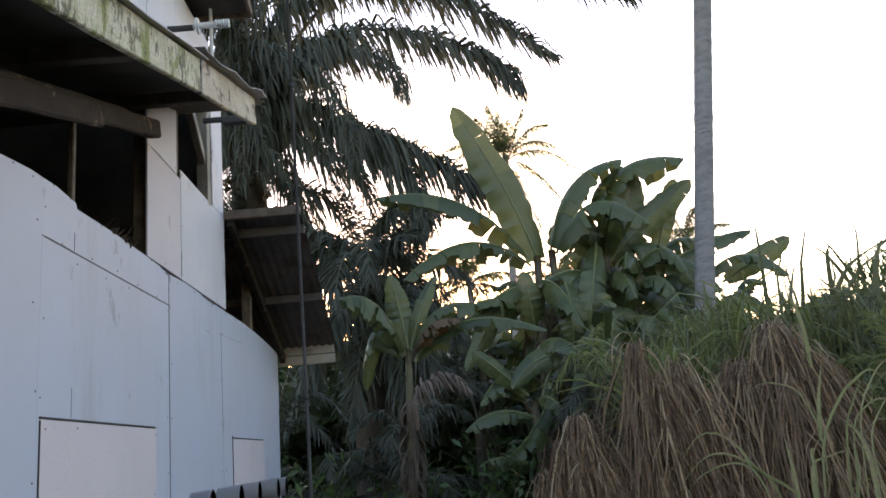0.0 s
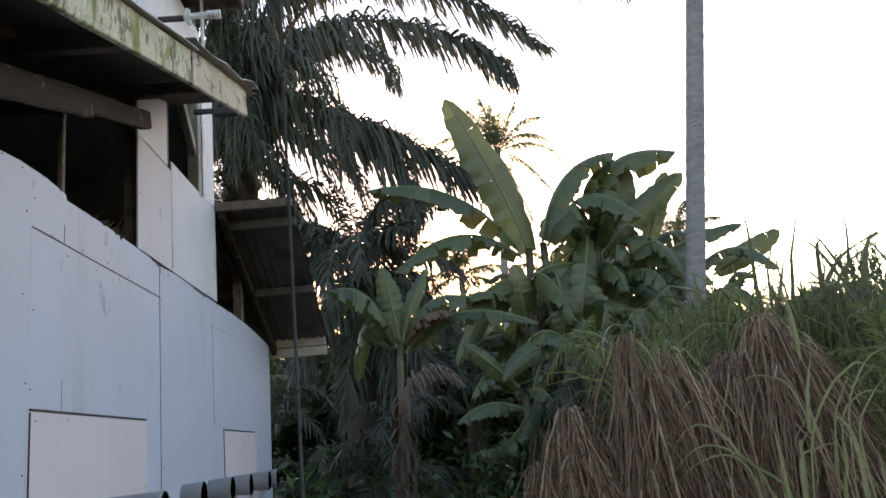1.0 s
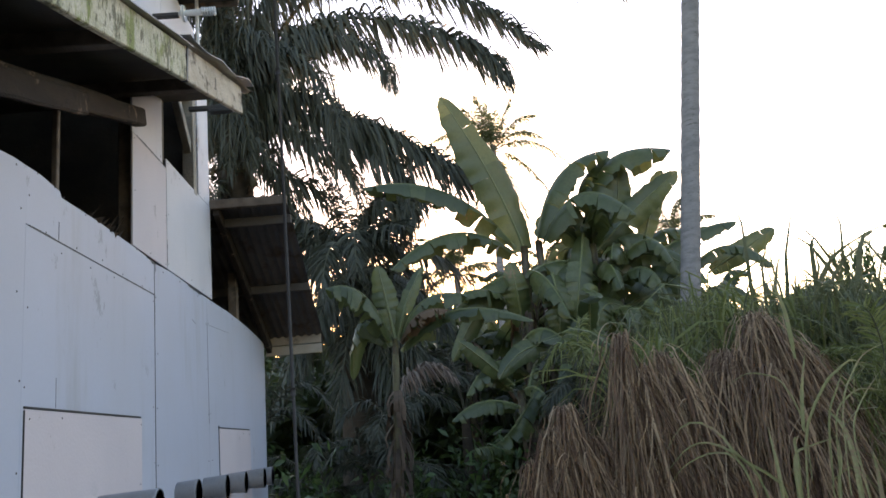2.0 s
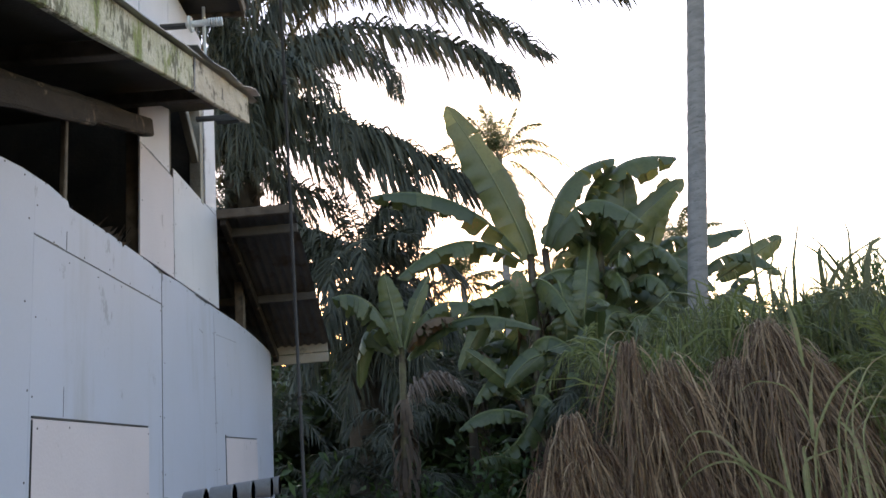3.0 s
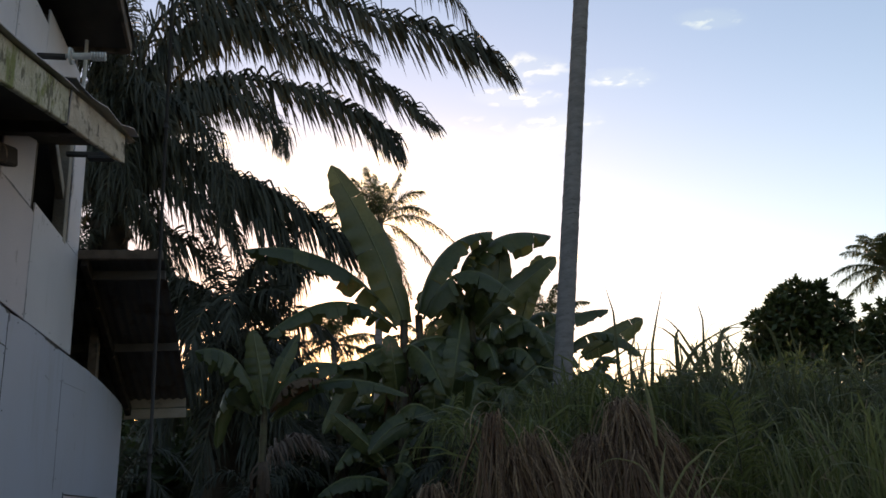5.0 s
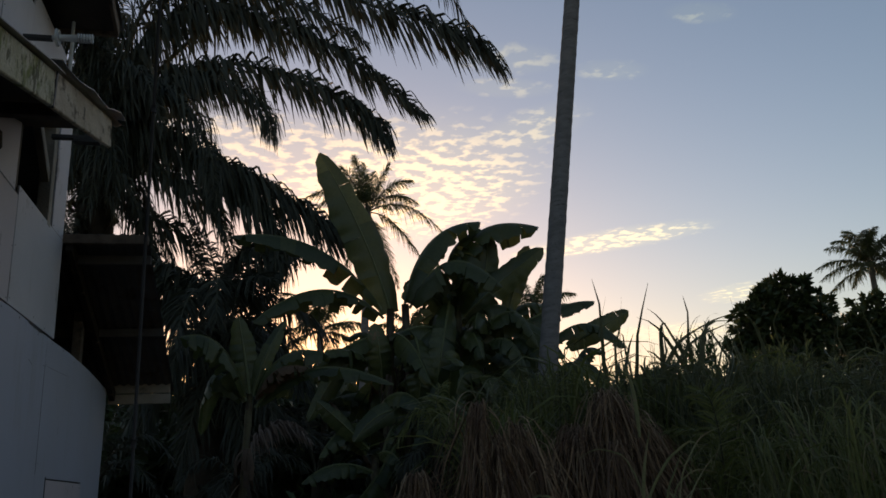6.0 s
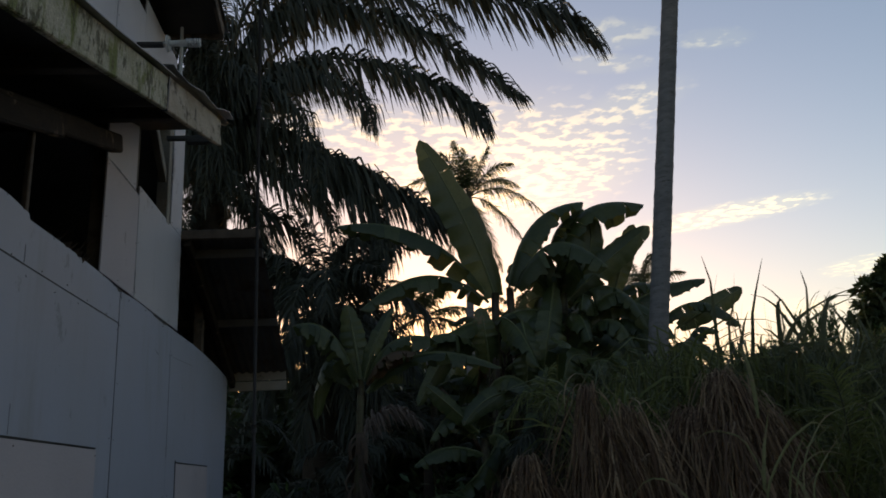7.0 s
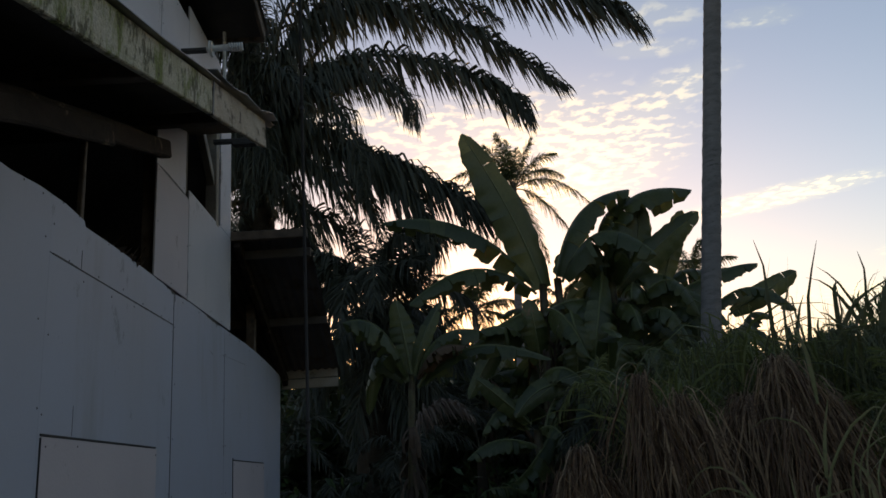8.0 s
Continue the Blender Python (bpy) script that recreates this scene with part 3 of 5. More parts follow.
def wall_lamp():
    ob = thing("wall_lamp", "unlit spiral bulb on a black bracket arm of the house wall", "lamp")
    part("bracket", slab(WALL - 0.02, -1.285, 4.63, 4.67, 4.275, 4.30, 0.003), BLACK_METAL, ob)
    geo_part("backplate", rod((-1.262, 4.65, 4.295), (-1.246, 4.65, 4.295), 0.055, 0.048, 20), [LAMP_WHITE], ob)
    geo_part("holder", rod((-1.29, 4.65, 4.295), (-1.145, 4.65, 4.30), 0.017, 0.022), [LAMP_WHITE], ob)
    g = Geo()
    pts = [Vector((-1.145 + 0.09 * i / 40, 4.65 + 0.024 * math.cos(i * 0.9), 4.30 + 0.024 * math.sin(i * 0.9))) for i in range(41)]
    g.tube(pts, [0.0075] * 41, 6)
    geo_part("spiral_tube", g, [GLASS_TUBE], ob)


wall_lamp()
hook = thing("wall_bracket", "black flat metal bracket under the side roof", "bracket")
part("plate", slab(WALL - 0.01, -1.13, 5.41, 5.45, 3.98, 4.01, 0.003), BLACK_METAL, hook)
part("edge", slab(-1.30, -1.13, 5.40, 5.46, 3.955, 3.978, 0.003), BLACK_METAL, hook)

conduit = thing("conduit", "thin pale conduit pipe running up past the wall lamp", "pipe")
geo_part("tube", rod((-1.335, 5.3, 4.40), (-1.338, 5.3, 4.86), 0.012), [LAMP_WHITE], conduit)


def sill_debris():
    """Dry twigs and leaf scraps on the rail of the open bay."""
    random.seed(17)
    g = Geo()
    for i in range(70):
        p = Vector((random.uniform(-1.52, -1.46), random.uniform(3.62, 4.15), 2.672))
        d = Vector((random.uniform(-0.3, 0.3), random.gauss(0, 1), random.uniform(0.0, 0.35))).normalized()
        g.tube([p, p + d * random.uniform(0.04, 0.14) + UP * random.uniform(0.0, 0.06)], [0.004, 0.002], 4)
        leaf = Vector((random.uniform(-0.05, 0.05), random.uniform(0.03, 0.09), random.uniform(0, 0.05)))
        g.strip([p, p + leaf], [p + Vector((0.03, 0, 0.02)), p + leaf + Vector((0.02, 0, 0.03))])
    tagged(geo_part("debris", g, [SHEATH]), "dry twigs and leaf scraps on the opening's rail", "debris", kind="stuff")


pole = thing("pole", "thin dark metal pole standing upright beside the house", "pole")
geo_part("shaft", rod((-0.765, 5.2, -0.02), (-0.765, 5.2, 6.4), 0.0105), [PIPE_DARK], pole)
for z in (1.9, 4.1):
    geo_part("coupling", rod((-0.765, 5.2, z), (-0.765, 5.2, z + 0.05), 0.016), [PIPE_DARK], pole)


sill_debris()


# ---- palms ----
def frond_geo(base, mid, tip, leaflet=0.62, count=85, droop=0.55, bare=0.16, wide=0.034, thick=0.03, lift=0.25):
    """A feather leaf: a tapered rachis and two rows of hanging leaflets."""
    ribs, leaves = Geo(), Geo()
    pts = curve3(base, mid, tip, 26)
    ribs.tube(pts, [thick * (1 - 0.88 * i / 25) for i in range(26)], 5)
    for side in (-1, 1):
        for i in range(count):
            s = bare + (1 - bare) * (i + random.random() * 0.8) / count
            q = min(s, 0.999) * 25
            k = int(q)
            p = pts[k].lerp(pts[k + 1], q - k)
            way = (pts[k + 1] - pts[k]).normalized()
            out = way.cross(Vector((0, 0, 1)))
            out = out.normalized() if out.length > 0.05 else Vector((1, 0, 0))
            up = out.cross(way)
            length = leaflet * (0.45 + 0.55 * math.sin(math.pi * min(1, 0.12 + s * 0.86)) ** 0.7) * random.uniform(0.55, 1.15) * (1 - 0.5 * s ** 7)
            fwd = 0.35 + 1.3 * s * s
            d = (out * side * (1 - 0.3 * s) + way * fwd + up * random.uniform(-0.35, lift + 0.3)).normalized()
            hang = droop * random.uniform(0.35, 1.5) * (1 - 0.5 * s ** 4)
            left, right = [], []
            w = wide * random.uniform(0.7, 1.2)
            turn = way.lerp(Vector((random.uniform(-1, 1), random.uniform(-1, 1), random.uniform(-1, 1))), 0.35).normalized()
            for j, (f, ww) in enumerate(((0, 0.45), (0.3, 1), (0.62, 0.8), (0.85, 0.5), (1, 0.05))):
                c = p + d * length * f * (1 - min(0.6, 0.35 * hang) * f) - Vector((0, 0, 1)) * length * hang * f * f
                e = turn * w * ww * 0.5
                left.append(c - e)
                right.append(c + e)
            leaves.strip(left, right)
    return ribs, leaves


def palm_frond(palm, base, mid, tip, material=None, **more):
    ribs, leaves = frond_geo(base, mid, tip, **more)
    rib = geo_part("frond", ribs, [RACHIS], palm)
    tagged(geo_part("leaflet_fringe", leaves, [material or OIL_LEAF], rib), kind="stuff")


def spline(points, n):
    """n points on a smooth line through the given ones."""
    pts = [Vector(p) for p in points]
    pts = [2 * pts[0] - pts[1]] + pts + [2 * pts[-1] - pts[-2]]
    out = []
    for i in range(n):
        q = (len(pts) - 3) * i / (n - 1)
        k = min(int(q), len(pts) - 4)
        t = q - k
        a, b, c, d = pts[k:k + 4]
        out.append(0.5 * (2 * b + (c - a) * t + (2 * a - 5 * b + 4 * c - d) * t * t + (3 * b - a - 3 * c + d) * t ** 3))
    return out


def shaggy_frond(palm, points, leaflet=0.85, count=210, wide=0.05, bare=0.04, thick=0.05, shoulder=0.3, ruffle=0.5, straggle=0.25, material=None, label=""):
    """An old oil palm leaf: leaflets in several ranks leave the rachis forwards, bend over and hang straight down."""
    ribs, leaves = Geo(), Geo()
    n = 40
    pts = spline(points, n + 1)
    ribs.tube(pts, [thick * (1 - 0.9 * i / n) for i in range(n + 1)], 6)
    for side in (-1, 1):
        for i in range(count):
            s = bare + (0.995 - bare) * ((i + random.random()) / count) ** 1.35
            k = int(s * n)
            p = pts[k].lerp(pts[k + 1], s * n - k)
            way = (pts[k + 1] - pts[k]).normalized()
            out = way.cross(UP)
            out = out.normalized() if out.length > 0.05 else Vector((1, 0, 0))
            up = out.cross(way)
            size = leaflet * (0.55 + 0.45 * math.sin(math.pi * min(1, 0.1 + s * 0.9)) ** 0.6) * random.uniform(0.7, 1.12) * (1 - 0.5 * s ** 4)
            if random.random() < 0.06:
                size *= random.uniform(0.3, 0.7)
            reach = size * shoulder * random.uniform(0.6, 1.3)
            d = (out * side * random.uniform(0.25, 0.9) + way * random.uniform(0.5, 1.0) + up * random.uniform(-0.5, ruffle + 0.25)).normalized()
            drop = (way * (0.22 + 0.75 * s * s) - UP + Vector((random.gauss(0, straggle * 0.35), random.gauss(0, straggle * 0.35), 0))).normalized()
            bend = p + d * reach
            tail = size - reach
            line = (p, p + d * reach * 0.6, bend + drop * tail * 0.06, bend + drop * tail * 0.34 + d * reach * 0.12, bend + drop * tail * 0.7 + d * reach * 0.16, bend + drop * tail + d * reach * 0.16)
            turn = (way * random.choice((1, 1, -1)) + Vector((random.gauss(0, 0.45), random.gauss(0, 0.45), random.gauss(0, 0.2)))).normalized()
            w = wide * random.uniform(0.65, 1.2) * (1 - 0.3 * s ** 4)
            half = [turn * w * f * 0.5 for f in (0.45, 0.9, 1.0, 0.9, 0.55, 0.06)]
            leaves.strip([a - e for a, e in zip(line, half)], [a + e for a, e in zip(line, half)])
    rib = geo_part("frond", ribs, [material or RACHIS], palm, label)
    tagged(geo_part("leaflet_fringe", leaves, [material or OIL_LEAF], rib), kind="stuff")


def rough_trunk(name, foot, head, r0, r1, material, parent, rings=40, sides=14, rough=0.03, steps=0.0):
    g = Geo()
    pts = [Vector(foot).lerp(Vector(head), i / rings) for i in range(rings + 1)]
    g.tube(pts, [r0 + (r1 - r0) * min(1, (i / rings) ** 0.7) for i in range(rings + 1)], sides)
    for i, v in enumerate(g.v):
        ring = i // sides
        c = pts[min(ring, rings)]
        r = v - c
        g.v[i] = c + r * (1 + steps * ((ring % 2) * 2 - 1) + rough / r0 * noise.noise(v * 4.0))
    return geo_part(name, g, [material], parent)


def frond_stubs(parent, foot, head, radius, n=60):
    """The cut leaf bases that cover an oil palm's trunk."""
    g = Geo()
    foot, head = Vector(foot), Vector(head)
    for i in range(n):
        a = i * 2.4
        p = foot.lerp(head, 0.1 + 0.9 * i / n)
        d = Vector((math.cos(a), math.sin(a), 0.9)).normalized()
        g.tube([p + d * radius * 0.6, p + d * (radius + random.uniform(0.1, 0.28))], [0.06, 0.03], 5)
    tagged(geo_part("stub_cover", g, [PALM_BARK], parent, "dark stubs of cut fronds"), kind="stuff")


oil_palm_near = thing("oil_palm", "tall oil palm with long drooping dark green fronds behind the house", "palm tree", "oil palms")
HUB = Vector((-3.08, 15.08, 8.63))
rough_trunk("trunk", (-3.35, 15.2, -0.05), HUB, 0.40, 0.33, PALM_BARK, oil_palm_near)
frond_stubs(oil_palm_near, (-3.33, 15.2, 0.5), HUB, 0.36, 110)
LONG = {"leaflet": 0.78, "count": 185, "droop": 1.15, "wide": 0.056, "thick": 0.05, "bare": 0.06, "lift": 0.2}
FILL = {"leaflet": 0.72, "count": 150, "droop": 1.1, "wide": 0.045, "thick": 0.035, "bare": 0.1}
random.seed(20)
# the long leaves that reach out over the clearing, from the highest down
shaggy_frond(oil_palm_near, (HUB, (-2.2, 14.7, 11.4), (0.38, 14.5, 11.8), (1.98, 14.2, 11.14), (3.1, 14.0, 10.7), (3.72, 13.8, 10.28), (4.12, 13.5, 9.8), (4.38, 13.3, 9.3)), 1.35, 300, 0.07, ruffle=0.8)
shaggy_frond(oil_palm_near, (HUB, (-2.15, 14.7, 10.5), (-0.86, 14.5, 11.43), (0.38, 14.2, 11.05), (1.26, 14.0, 10.5), (1.82, 13.8, 9.95)), 1.1, 170, 0.06, ruffle=0.7)
shaggy_frond(oil_palm_near, (HUB, (-2.17, 14.8, 10.4), (-1.19, 14.6, 11.0), (-0.29, 14.4, 10.75), (0.6, 14.2, 10.35), (1.25, 14.0, 9.93), (1.88, 13.8, 9.32), (2.43, 13.6, 8.78), (2.84, 13.4, 8.25)), 1.2, 320, 0.07, ruffle=0.8)
shaggy_frond(oil_palm_near, (HUB, (-2.11, 14.7, 9.45), (-0.82, 14.4, 9.72), (0.38, 14.2, 9.38), (1.28, 13.9, 8.84), (1.76, 13.7, 8.4), (1.98, 13.4, 8.0), (2.1, 13.2, 7.6)), 1.15, 300, 0.068, ruffle=0.7)
shaggy_frond(oil_palm_near, (HUB, (-2.08, 14.6, 9.15), (-1.32, 14.3, 9.3), (-0.57, 13.9, 8.92), (-0.1, 13.6, 8.36), (0.06, 13.2, 7.58)), 1.15, 280, 0.045)
shaggy_frond(oil_palm_near, (HUB, (-1.9, 14.3, 8.17), (-0.95, 14.0, 7.45), (-0.33, 13.7, 7.02), (0.36, 13.5, 6.53), (0.83, 13.2, 6.07), (1.19, 12.9, 5.8), (1.43, 12.6, 5.35)), 1.12, 460, 0.06, ruffle=1.1)
shaggy_frond(oil_palm_near, (HUB, (-1.47, 14.2, 7.59), (-0.63, 13.9, 7.05), (-0.03, 13.6, 6.31), (0.17, 13.3, 5.6), (0.08, 13.0, 4.92)), 1.15, 380, 0.06)
shaggy_frond(oil_palm_near, (HUB, (-1.97, 14.3, 7.49), (-1.22, 13.9, 6.84), (-0.69, 13.6, 5.89), (-0.52, 13.3, 4.81)), 1.0, 200, 0.036, straggle=0.6)
shaggy_frond(oil_palm_near, (HUB, (-2.19, 14.8, 11.0), (-1.21, 14.6, 12.02), (-0.08, 14.4, 12.24), (1.2, 14.2, 12.0)), 1.2, 90, 0.05)
shaggy_frond(oil_palm_near, (HUB, (-2.53, 14.8, 8.0), (-1.81, 14.7, 7.35), (-1.08, 14.6, 7.0), (-0.64, 14.6, 6.2)), 1.2, 110, 0.055, straggle=0.4)
shaggy_frond(oil_palm_near, (HUB, (-2.85, 14.9, 7.5), (-2.2, 14.8, 6.75), (-1.6, 14.7, 6.4), (-1.0, 14.6, 5.5)), 1.2, 130, 0.055, straggle=0.5)
shaggy_frond(oil_palm_near, (HUB, (-2.7, 14.2, 9.3), (-2.2, 13.6, 8.9), (-1.75, 13.2, 7.7)), 0.8, 240, 0.04, straggle=0.6)
for x0, x1 in ((-3.4, -3.5), (-3.0, -3.0), (-2.7, -2.55), (-2.75, -2.2)):
    shaggy_frond(oil_palm_near, (HUB, (0.5 * (x0 + HUB.x), 14.4, 8.6), (x0, 14.1, 7.7), (x1, 13.95, 6.5)), 1.0, 130, 0.04, straggle=0.6)
shaggy_frond(oil_palm_near, (HUB, (-2.5, 14.4, 9.0), (-1.6, 13.8, 8.6), (-1.0, 13.3, 7.4), (-0.9, 13.1, 6.4)), 1.2, 280, 0.045, straggle=0.5)
palm_frond(oil_palm_near, HUB, (-2.03, 14.69, 6.05), (-1.34, 14.30, 4.32), **LONG)
palm_frond(oil_palm_near, HUB, (-3.59, 15.08, 10.72), (-4.58, 14.95, 11.70), **LONG)
palm_frond(oil_palm_near, HUB, (-0.95, 15.34, 12.76), (1.00, 15.60, 13.29), **LONG)
palm_frond(oil_palm_near, HUB, (1.55, 15.08, 13.2), (4.45, 15.34, 11.3), **LONG)
palm_frond(oil_palm_near, HUB, (-3.74, 15.60, 8.62), (-4.95, 16.25, 7.89), **LONG)
palm_frond(oil_palm_near, HUB, (-3.26, 15.86, 11.77), (-3.26, 16.38, 14.34), **LONG)
random.seed(22)


def crown_fill(palm, hub, n, reach, az0, az1, high, low, **more):
    """More fronds of a crown, between two bearings, from steep to hanging."""
    hub = Vector(hub)
    for i in range(n):
        a = radians(random.uniform(az0, az1))
        e = radians(high + (low - high) * (i + random.random()) / n)
        way = Vector((math.cos(a), math.sin(a), 0))
        r = reach * random.uniform(0.8, 1.1)
        mid = hub + way * r * 0.5 * math.cos(e) + UP * (r * 0.5 * math.sin(e) + 0.10 * r)
        tip = hub + way * r * 0.85 * math.cos(e * 0.8) + UP * (r * 0.8 * math.sin(e) - 0.30 * r)
        palm_frond(palm, hub, mid, tip, **more)


crown_fill(oil_palm_near, HUB, 9, 4.7, 60, 225, 75, -70, **FILL)
crown_fill(oil_palm_near, HUB, 2, 4.4, 70, 120, 80, 20, **LONG)
crown_fill(oil_palm_near, HUB, 5, 4.3, 70, 200, 88, 50, **FILL)
for z in (4.6, 5.6, 6.7):
    crown_fill(oil_palm_near, (-3.2, 14.85, z), 8, 1.2, 185, 355, 45, -65, leaflet=0.32, count=44, droop=0.5, wide=0.024, thick=0.012)
crown_fill(oil_palm_near, HUB, 1, 3.6, -50, 30, -40, -65, **FILL)


oil_palm_far = thing("oil_palm", "oil palm with thick dark trunk and hanging fronds in shade", "palm tree", "oil palms")
HUB2 = Vector((-0.84, 14.0, 4.5))
rough_trunk("trunk", (-1.0, 14.0, -0.05), HUB2, 0.36, 0.3, PALM_BARK, oil_palm_far)
frond_stubs(oil_palm_far, (-1.0, 14.0, 0.3), HUB2, 0.33, 70)
palm_frond(oil_palm_far, HUB2, (0.03, 13.4, 4.14), (0.89, 13.0, 2.88), leaflet=0.7, count=100, droop=0.8, wide=0.045)
palm_frond(oil_palm_far, HUB2, (-0.17, 14.3, 5.61), (0.92, 14.6, 5.93), leaflet=0.7, count=100, droop=0.8, wide=0.045)
palm_frond(oil_palm_far, HUB2, (-1.35, 14.0, 5.31), (-1.97, 14.0, 3.93), leaflet=0.7, count=100, droop=0.8, wide=0.045)
palm_frond(oil_palm_far, HUB2, (-1.38, 13.6, 3.92), (-1.82, 13.2, 2.69), leaflet=0.7, count=100, droop=0.8, wide=0.045)
palm_frond(oil_palm_far, HUB2, (-0.25, 13.0, 3.44), (0.76, 12.4, 2.4), leaflet=0.7, count=100, droop=0.8, wide=0.045)
palm_frond(oil_palm_far, HUB2, (-0.96, 14.6, 5.76), (-1.48, 15.0, 6.84), leaflet=0.7, count=100, droop=0.8, wide=0.045)
palm_frond(oil_palm_far, HUB2, (0.05, 14.6, 5.13), (1.26, 15.0, 4.35), leaflet=0.7, count=100, droop=0.8, wide=0.045)
palm_frond(oil_palm_far, HUB2, (-1.0, 13.2, 3.35), (-1.28, 12.8, 1.92), leaflet=0.7, count=100, droop=0.8, wide=0.045)
palm_frond(oil_palm_far, HUB2, (-0.54, 13.0, 3.19), (0.06, 12.4, 1.79), leaflet=0.7, count=100, droop=0.8, wide=0.045)
palm_frond(oil_palm_far, HUB2, (-1.81, 14.3, 4.9), (-2.41, 14.4, 3.23), leaflet=0.7, count=100, droop=0.8, wide=0.045)
palm_frond(oil_palm_far, HUB2, (-0.41, 13.0, 4.97), (0.06, 12.0, 4.76), leaflet=0.7, count=100, droop=0.8, wide=0.045)
palm_frond(oil_palm_far, HUB2, (-1.1, 12.8, 4.13), (-1.41, 12.0, 3.31), leaflet=0.7, count=100, droop=0.8, wide=0.045)
crown_fill(oil_palm_far, HUB2, 17, 2.6, 0, 360, 70, -70, leaflet=0.7, count=90, droop=0.8, wide=0.045)

oil_palm_back = thing("oil_palm", "oil palm with shaggy dark crown farther back beside the house", "palm tree", "oil palms")
HUB3 = Vector((-5.3, 18.5, 7.2))
rough_trunk("trunk", (-5.3, 18.5, -0.05), HUB3, 0.34, 0.28, PALM_BARK, oil_palm_back)
crown_fill(oil_palm_back, HUB3, 22, 3.2, 0, 360, 75, -65, leaflet=0.6, count=90, droop=0.8, wide=0.045)

small_palm = thing("young_palm", "young palm with grey-green fronds beside the house", "palm tree", "young palms")
SMALL = Vector((-1.94, 10.0, 1.7))
rough_trunk("trunk", (-1.94, 10.0, -0.05), SMALL, 0.12, 0.08, PALM_BARK, small_palm, 12)
for mid, tip in (((-1.45, 9.8, 2.34), (-0.97, 9.6, 2.01)), ((-1.52, 9.7, 2.07), (-1.11, 9.4, 1.65)), ((-1.75, 10.0, 2.45), (-1.53, 10.0, 2.77)), ((-2.1, 10.0, 2.4), (-2.4, 10.0, 2.56))):
    palm_frond(small_palm, SMALL, mid, tip, leaflet=0.32, count=45, droop=0.4, wide=0.022, thick=0.014)

for x, y, z, n, r in ((0.75, 12.8, 1.9, 11, 1.9), (-0.4, 12.2, 1.0, 9, 1.5), (-1.5, 12.4, 0.9, 9, 1.5), (2.05, 10.0, 2.0, 7, 0.75)):
    young = thing("young_palm", "young palm with dark arching fronds in the shade", "palm tree", "young palms")
    rough_trunk("trunk", (x, y, -0.05), (x, y, z), 0.11, 0.07, PALM_BARK, young, 10)
    crown_fill(young, (x, y, z), n, r, 0, 360, 75, -20, leaflet=0.4, count=60, droop=0.5, wide=0.026, thick=0.016)

withered = thing("young_palm", "young palm with a dead brown frond drooping from it", "palm tree", "young palms")
rough_trunk("stem", (-0.3, 10.6, -0.05), (-0.3, 10.6, 1.6), 0.07, 0.05, PALM_BARK, withered, 10, 8, 0.01)
shaggy_frond(withered, ((-0.3, 10.6, 1.55), (-0.2, 10.2, 2.1), (0.0, 9.7, 2.36), (0.27, 9.6, 2.40), (0.50, 9.5, 2.19)), 0.36, 110, 0.022, bare=0.35, thick=0.018, material=PALE_DEAD, label="dead brown drooping frond")
for mid, tip in (((-0.6, 10.5, 2.1), (-1.0, 10.3, 1.8)), ((-0.1, 10.9, 2.2), (0.3, 11.1, 2.0)), ((-0.4, 10.1, 1.9), (-0.5, 9.7, 1.5))):
    palm_frond(withered, Vector((-0.3, 10.6, 1.55)), mid, tip, leaflet=0.34, count=48, droop=0.5, wide=0.022, thick=0.014)

sprout = thing("young_palm", "young palm with pale fanned leaflets among the banana plants", "palm tree", "young palms")
rough_trunk("stem", (1.95, 9.5, 0), (1.95, 9.5, 2.2), 0.05, 0.025, PALM_BARK, sprout, 12, 8, 0.008)
for mid, tip in (((1.78, 9.45, 2.52), (1.47, 9.4, 2.12)), ((1.98, 9.4, 2.45), (1.96, 9.2, 1.85)), ((2.0, 9.6, 2.6), (2.12, 9.7, 2.85)), ((2.15, 9.5, 2.45), (2.35, 9.5, 2.1))):
    palm_frond(sprout, Vector((1.95, 9.5, 2.15)), mid, tip, MID_GRASS, leaflet=0.3, count=34, droop=0.7, wide=0.022, thick=0.012)


def coconut_palm(head, foot, reach, n, seed, label, group="distant coconut palms"):
    random.seed(seed)
    ob = thing("coconut_palm", label, "palm tree", group)
    head = Vector(head)
    rough_trunk("trunk", foot, head, 0.2, 0.13, COCO_BARK, ob, 24, 10, 0.01)
    for i in range(n):
        a = i * 2.399 + random.uniform(-0.3, 0.3)
        e = radians(85 - 115 * i / n + random.uniform(-8, 8))
        way = Vector((math.cos(a), math.sin(a), 0))
        r = reach * random.uniform(0.85, 1.1)
        mid = head + way * r * 0.5 * math.cos(e) + Vector((0, 0, r * 0.52 * math.sin(e) + 0.07 * r))
        tip = head + way * r * math.cos(e * 0.9) + Vector((0, 0, r * 0.95 * math.sin(e) - 0.16 * r))
        palm_frond(ob, head, mid, tip, COCO_LEAF, leaflet=0.62, count=95, droop=0.7, wide=0.042, thick=0.04, lift=0.2)
    return ob


random.seed(5)
feather = thing("coconut_palm", "coconut palm with a feathery crown far behind the banana plants", "palm tree", "distant coconut palms")
FEATHER = Vector((3.85, 30, 12.35))
rough_trunk("trunk", (3.3, 30.5, 0.1), FEATHER, 0.2, 0.13, COCO_BARK, feather, 24, 10, 0.01)
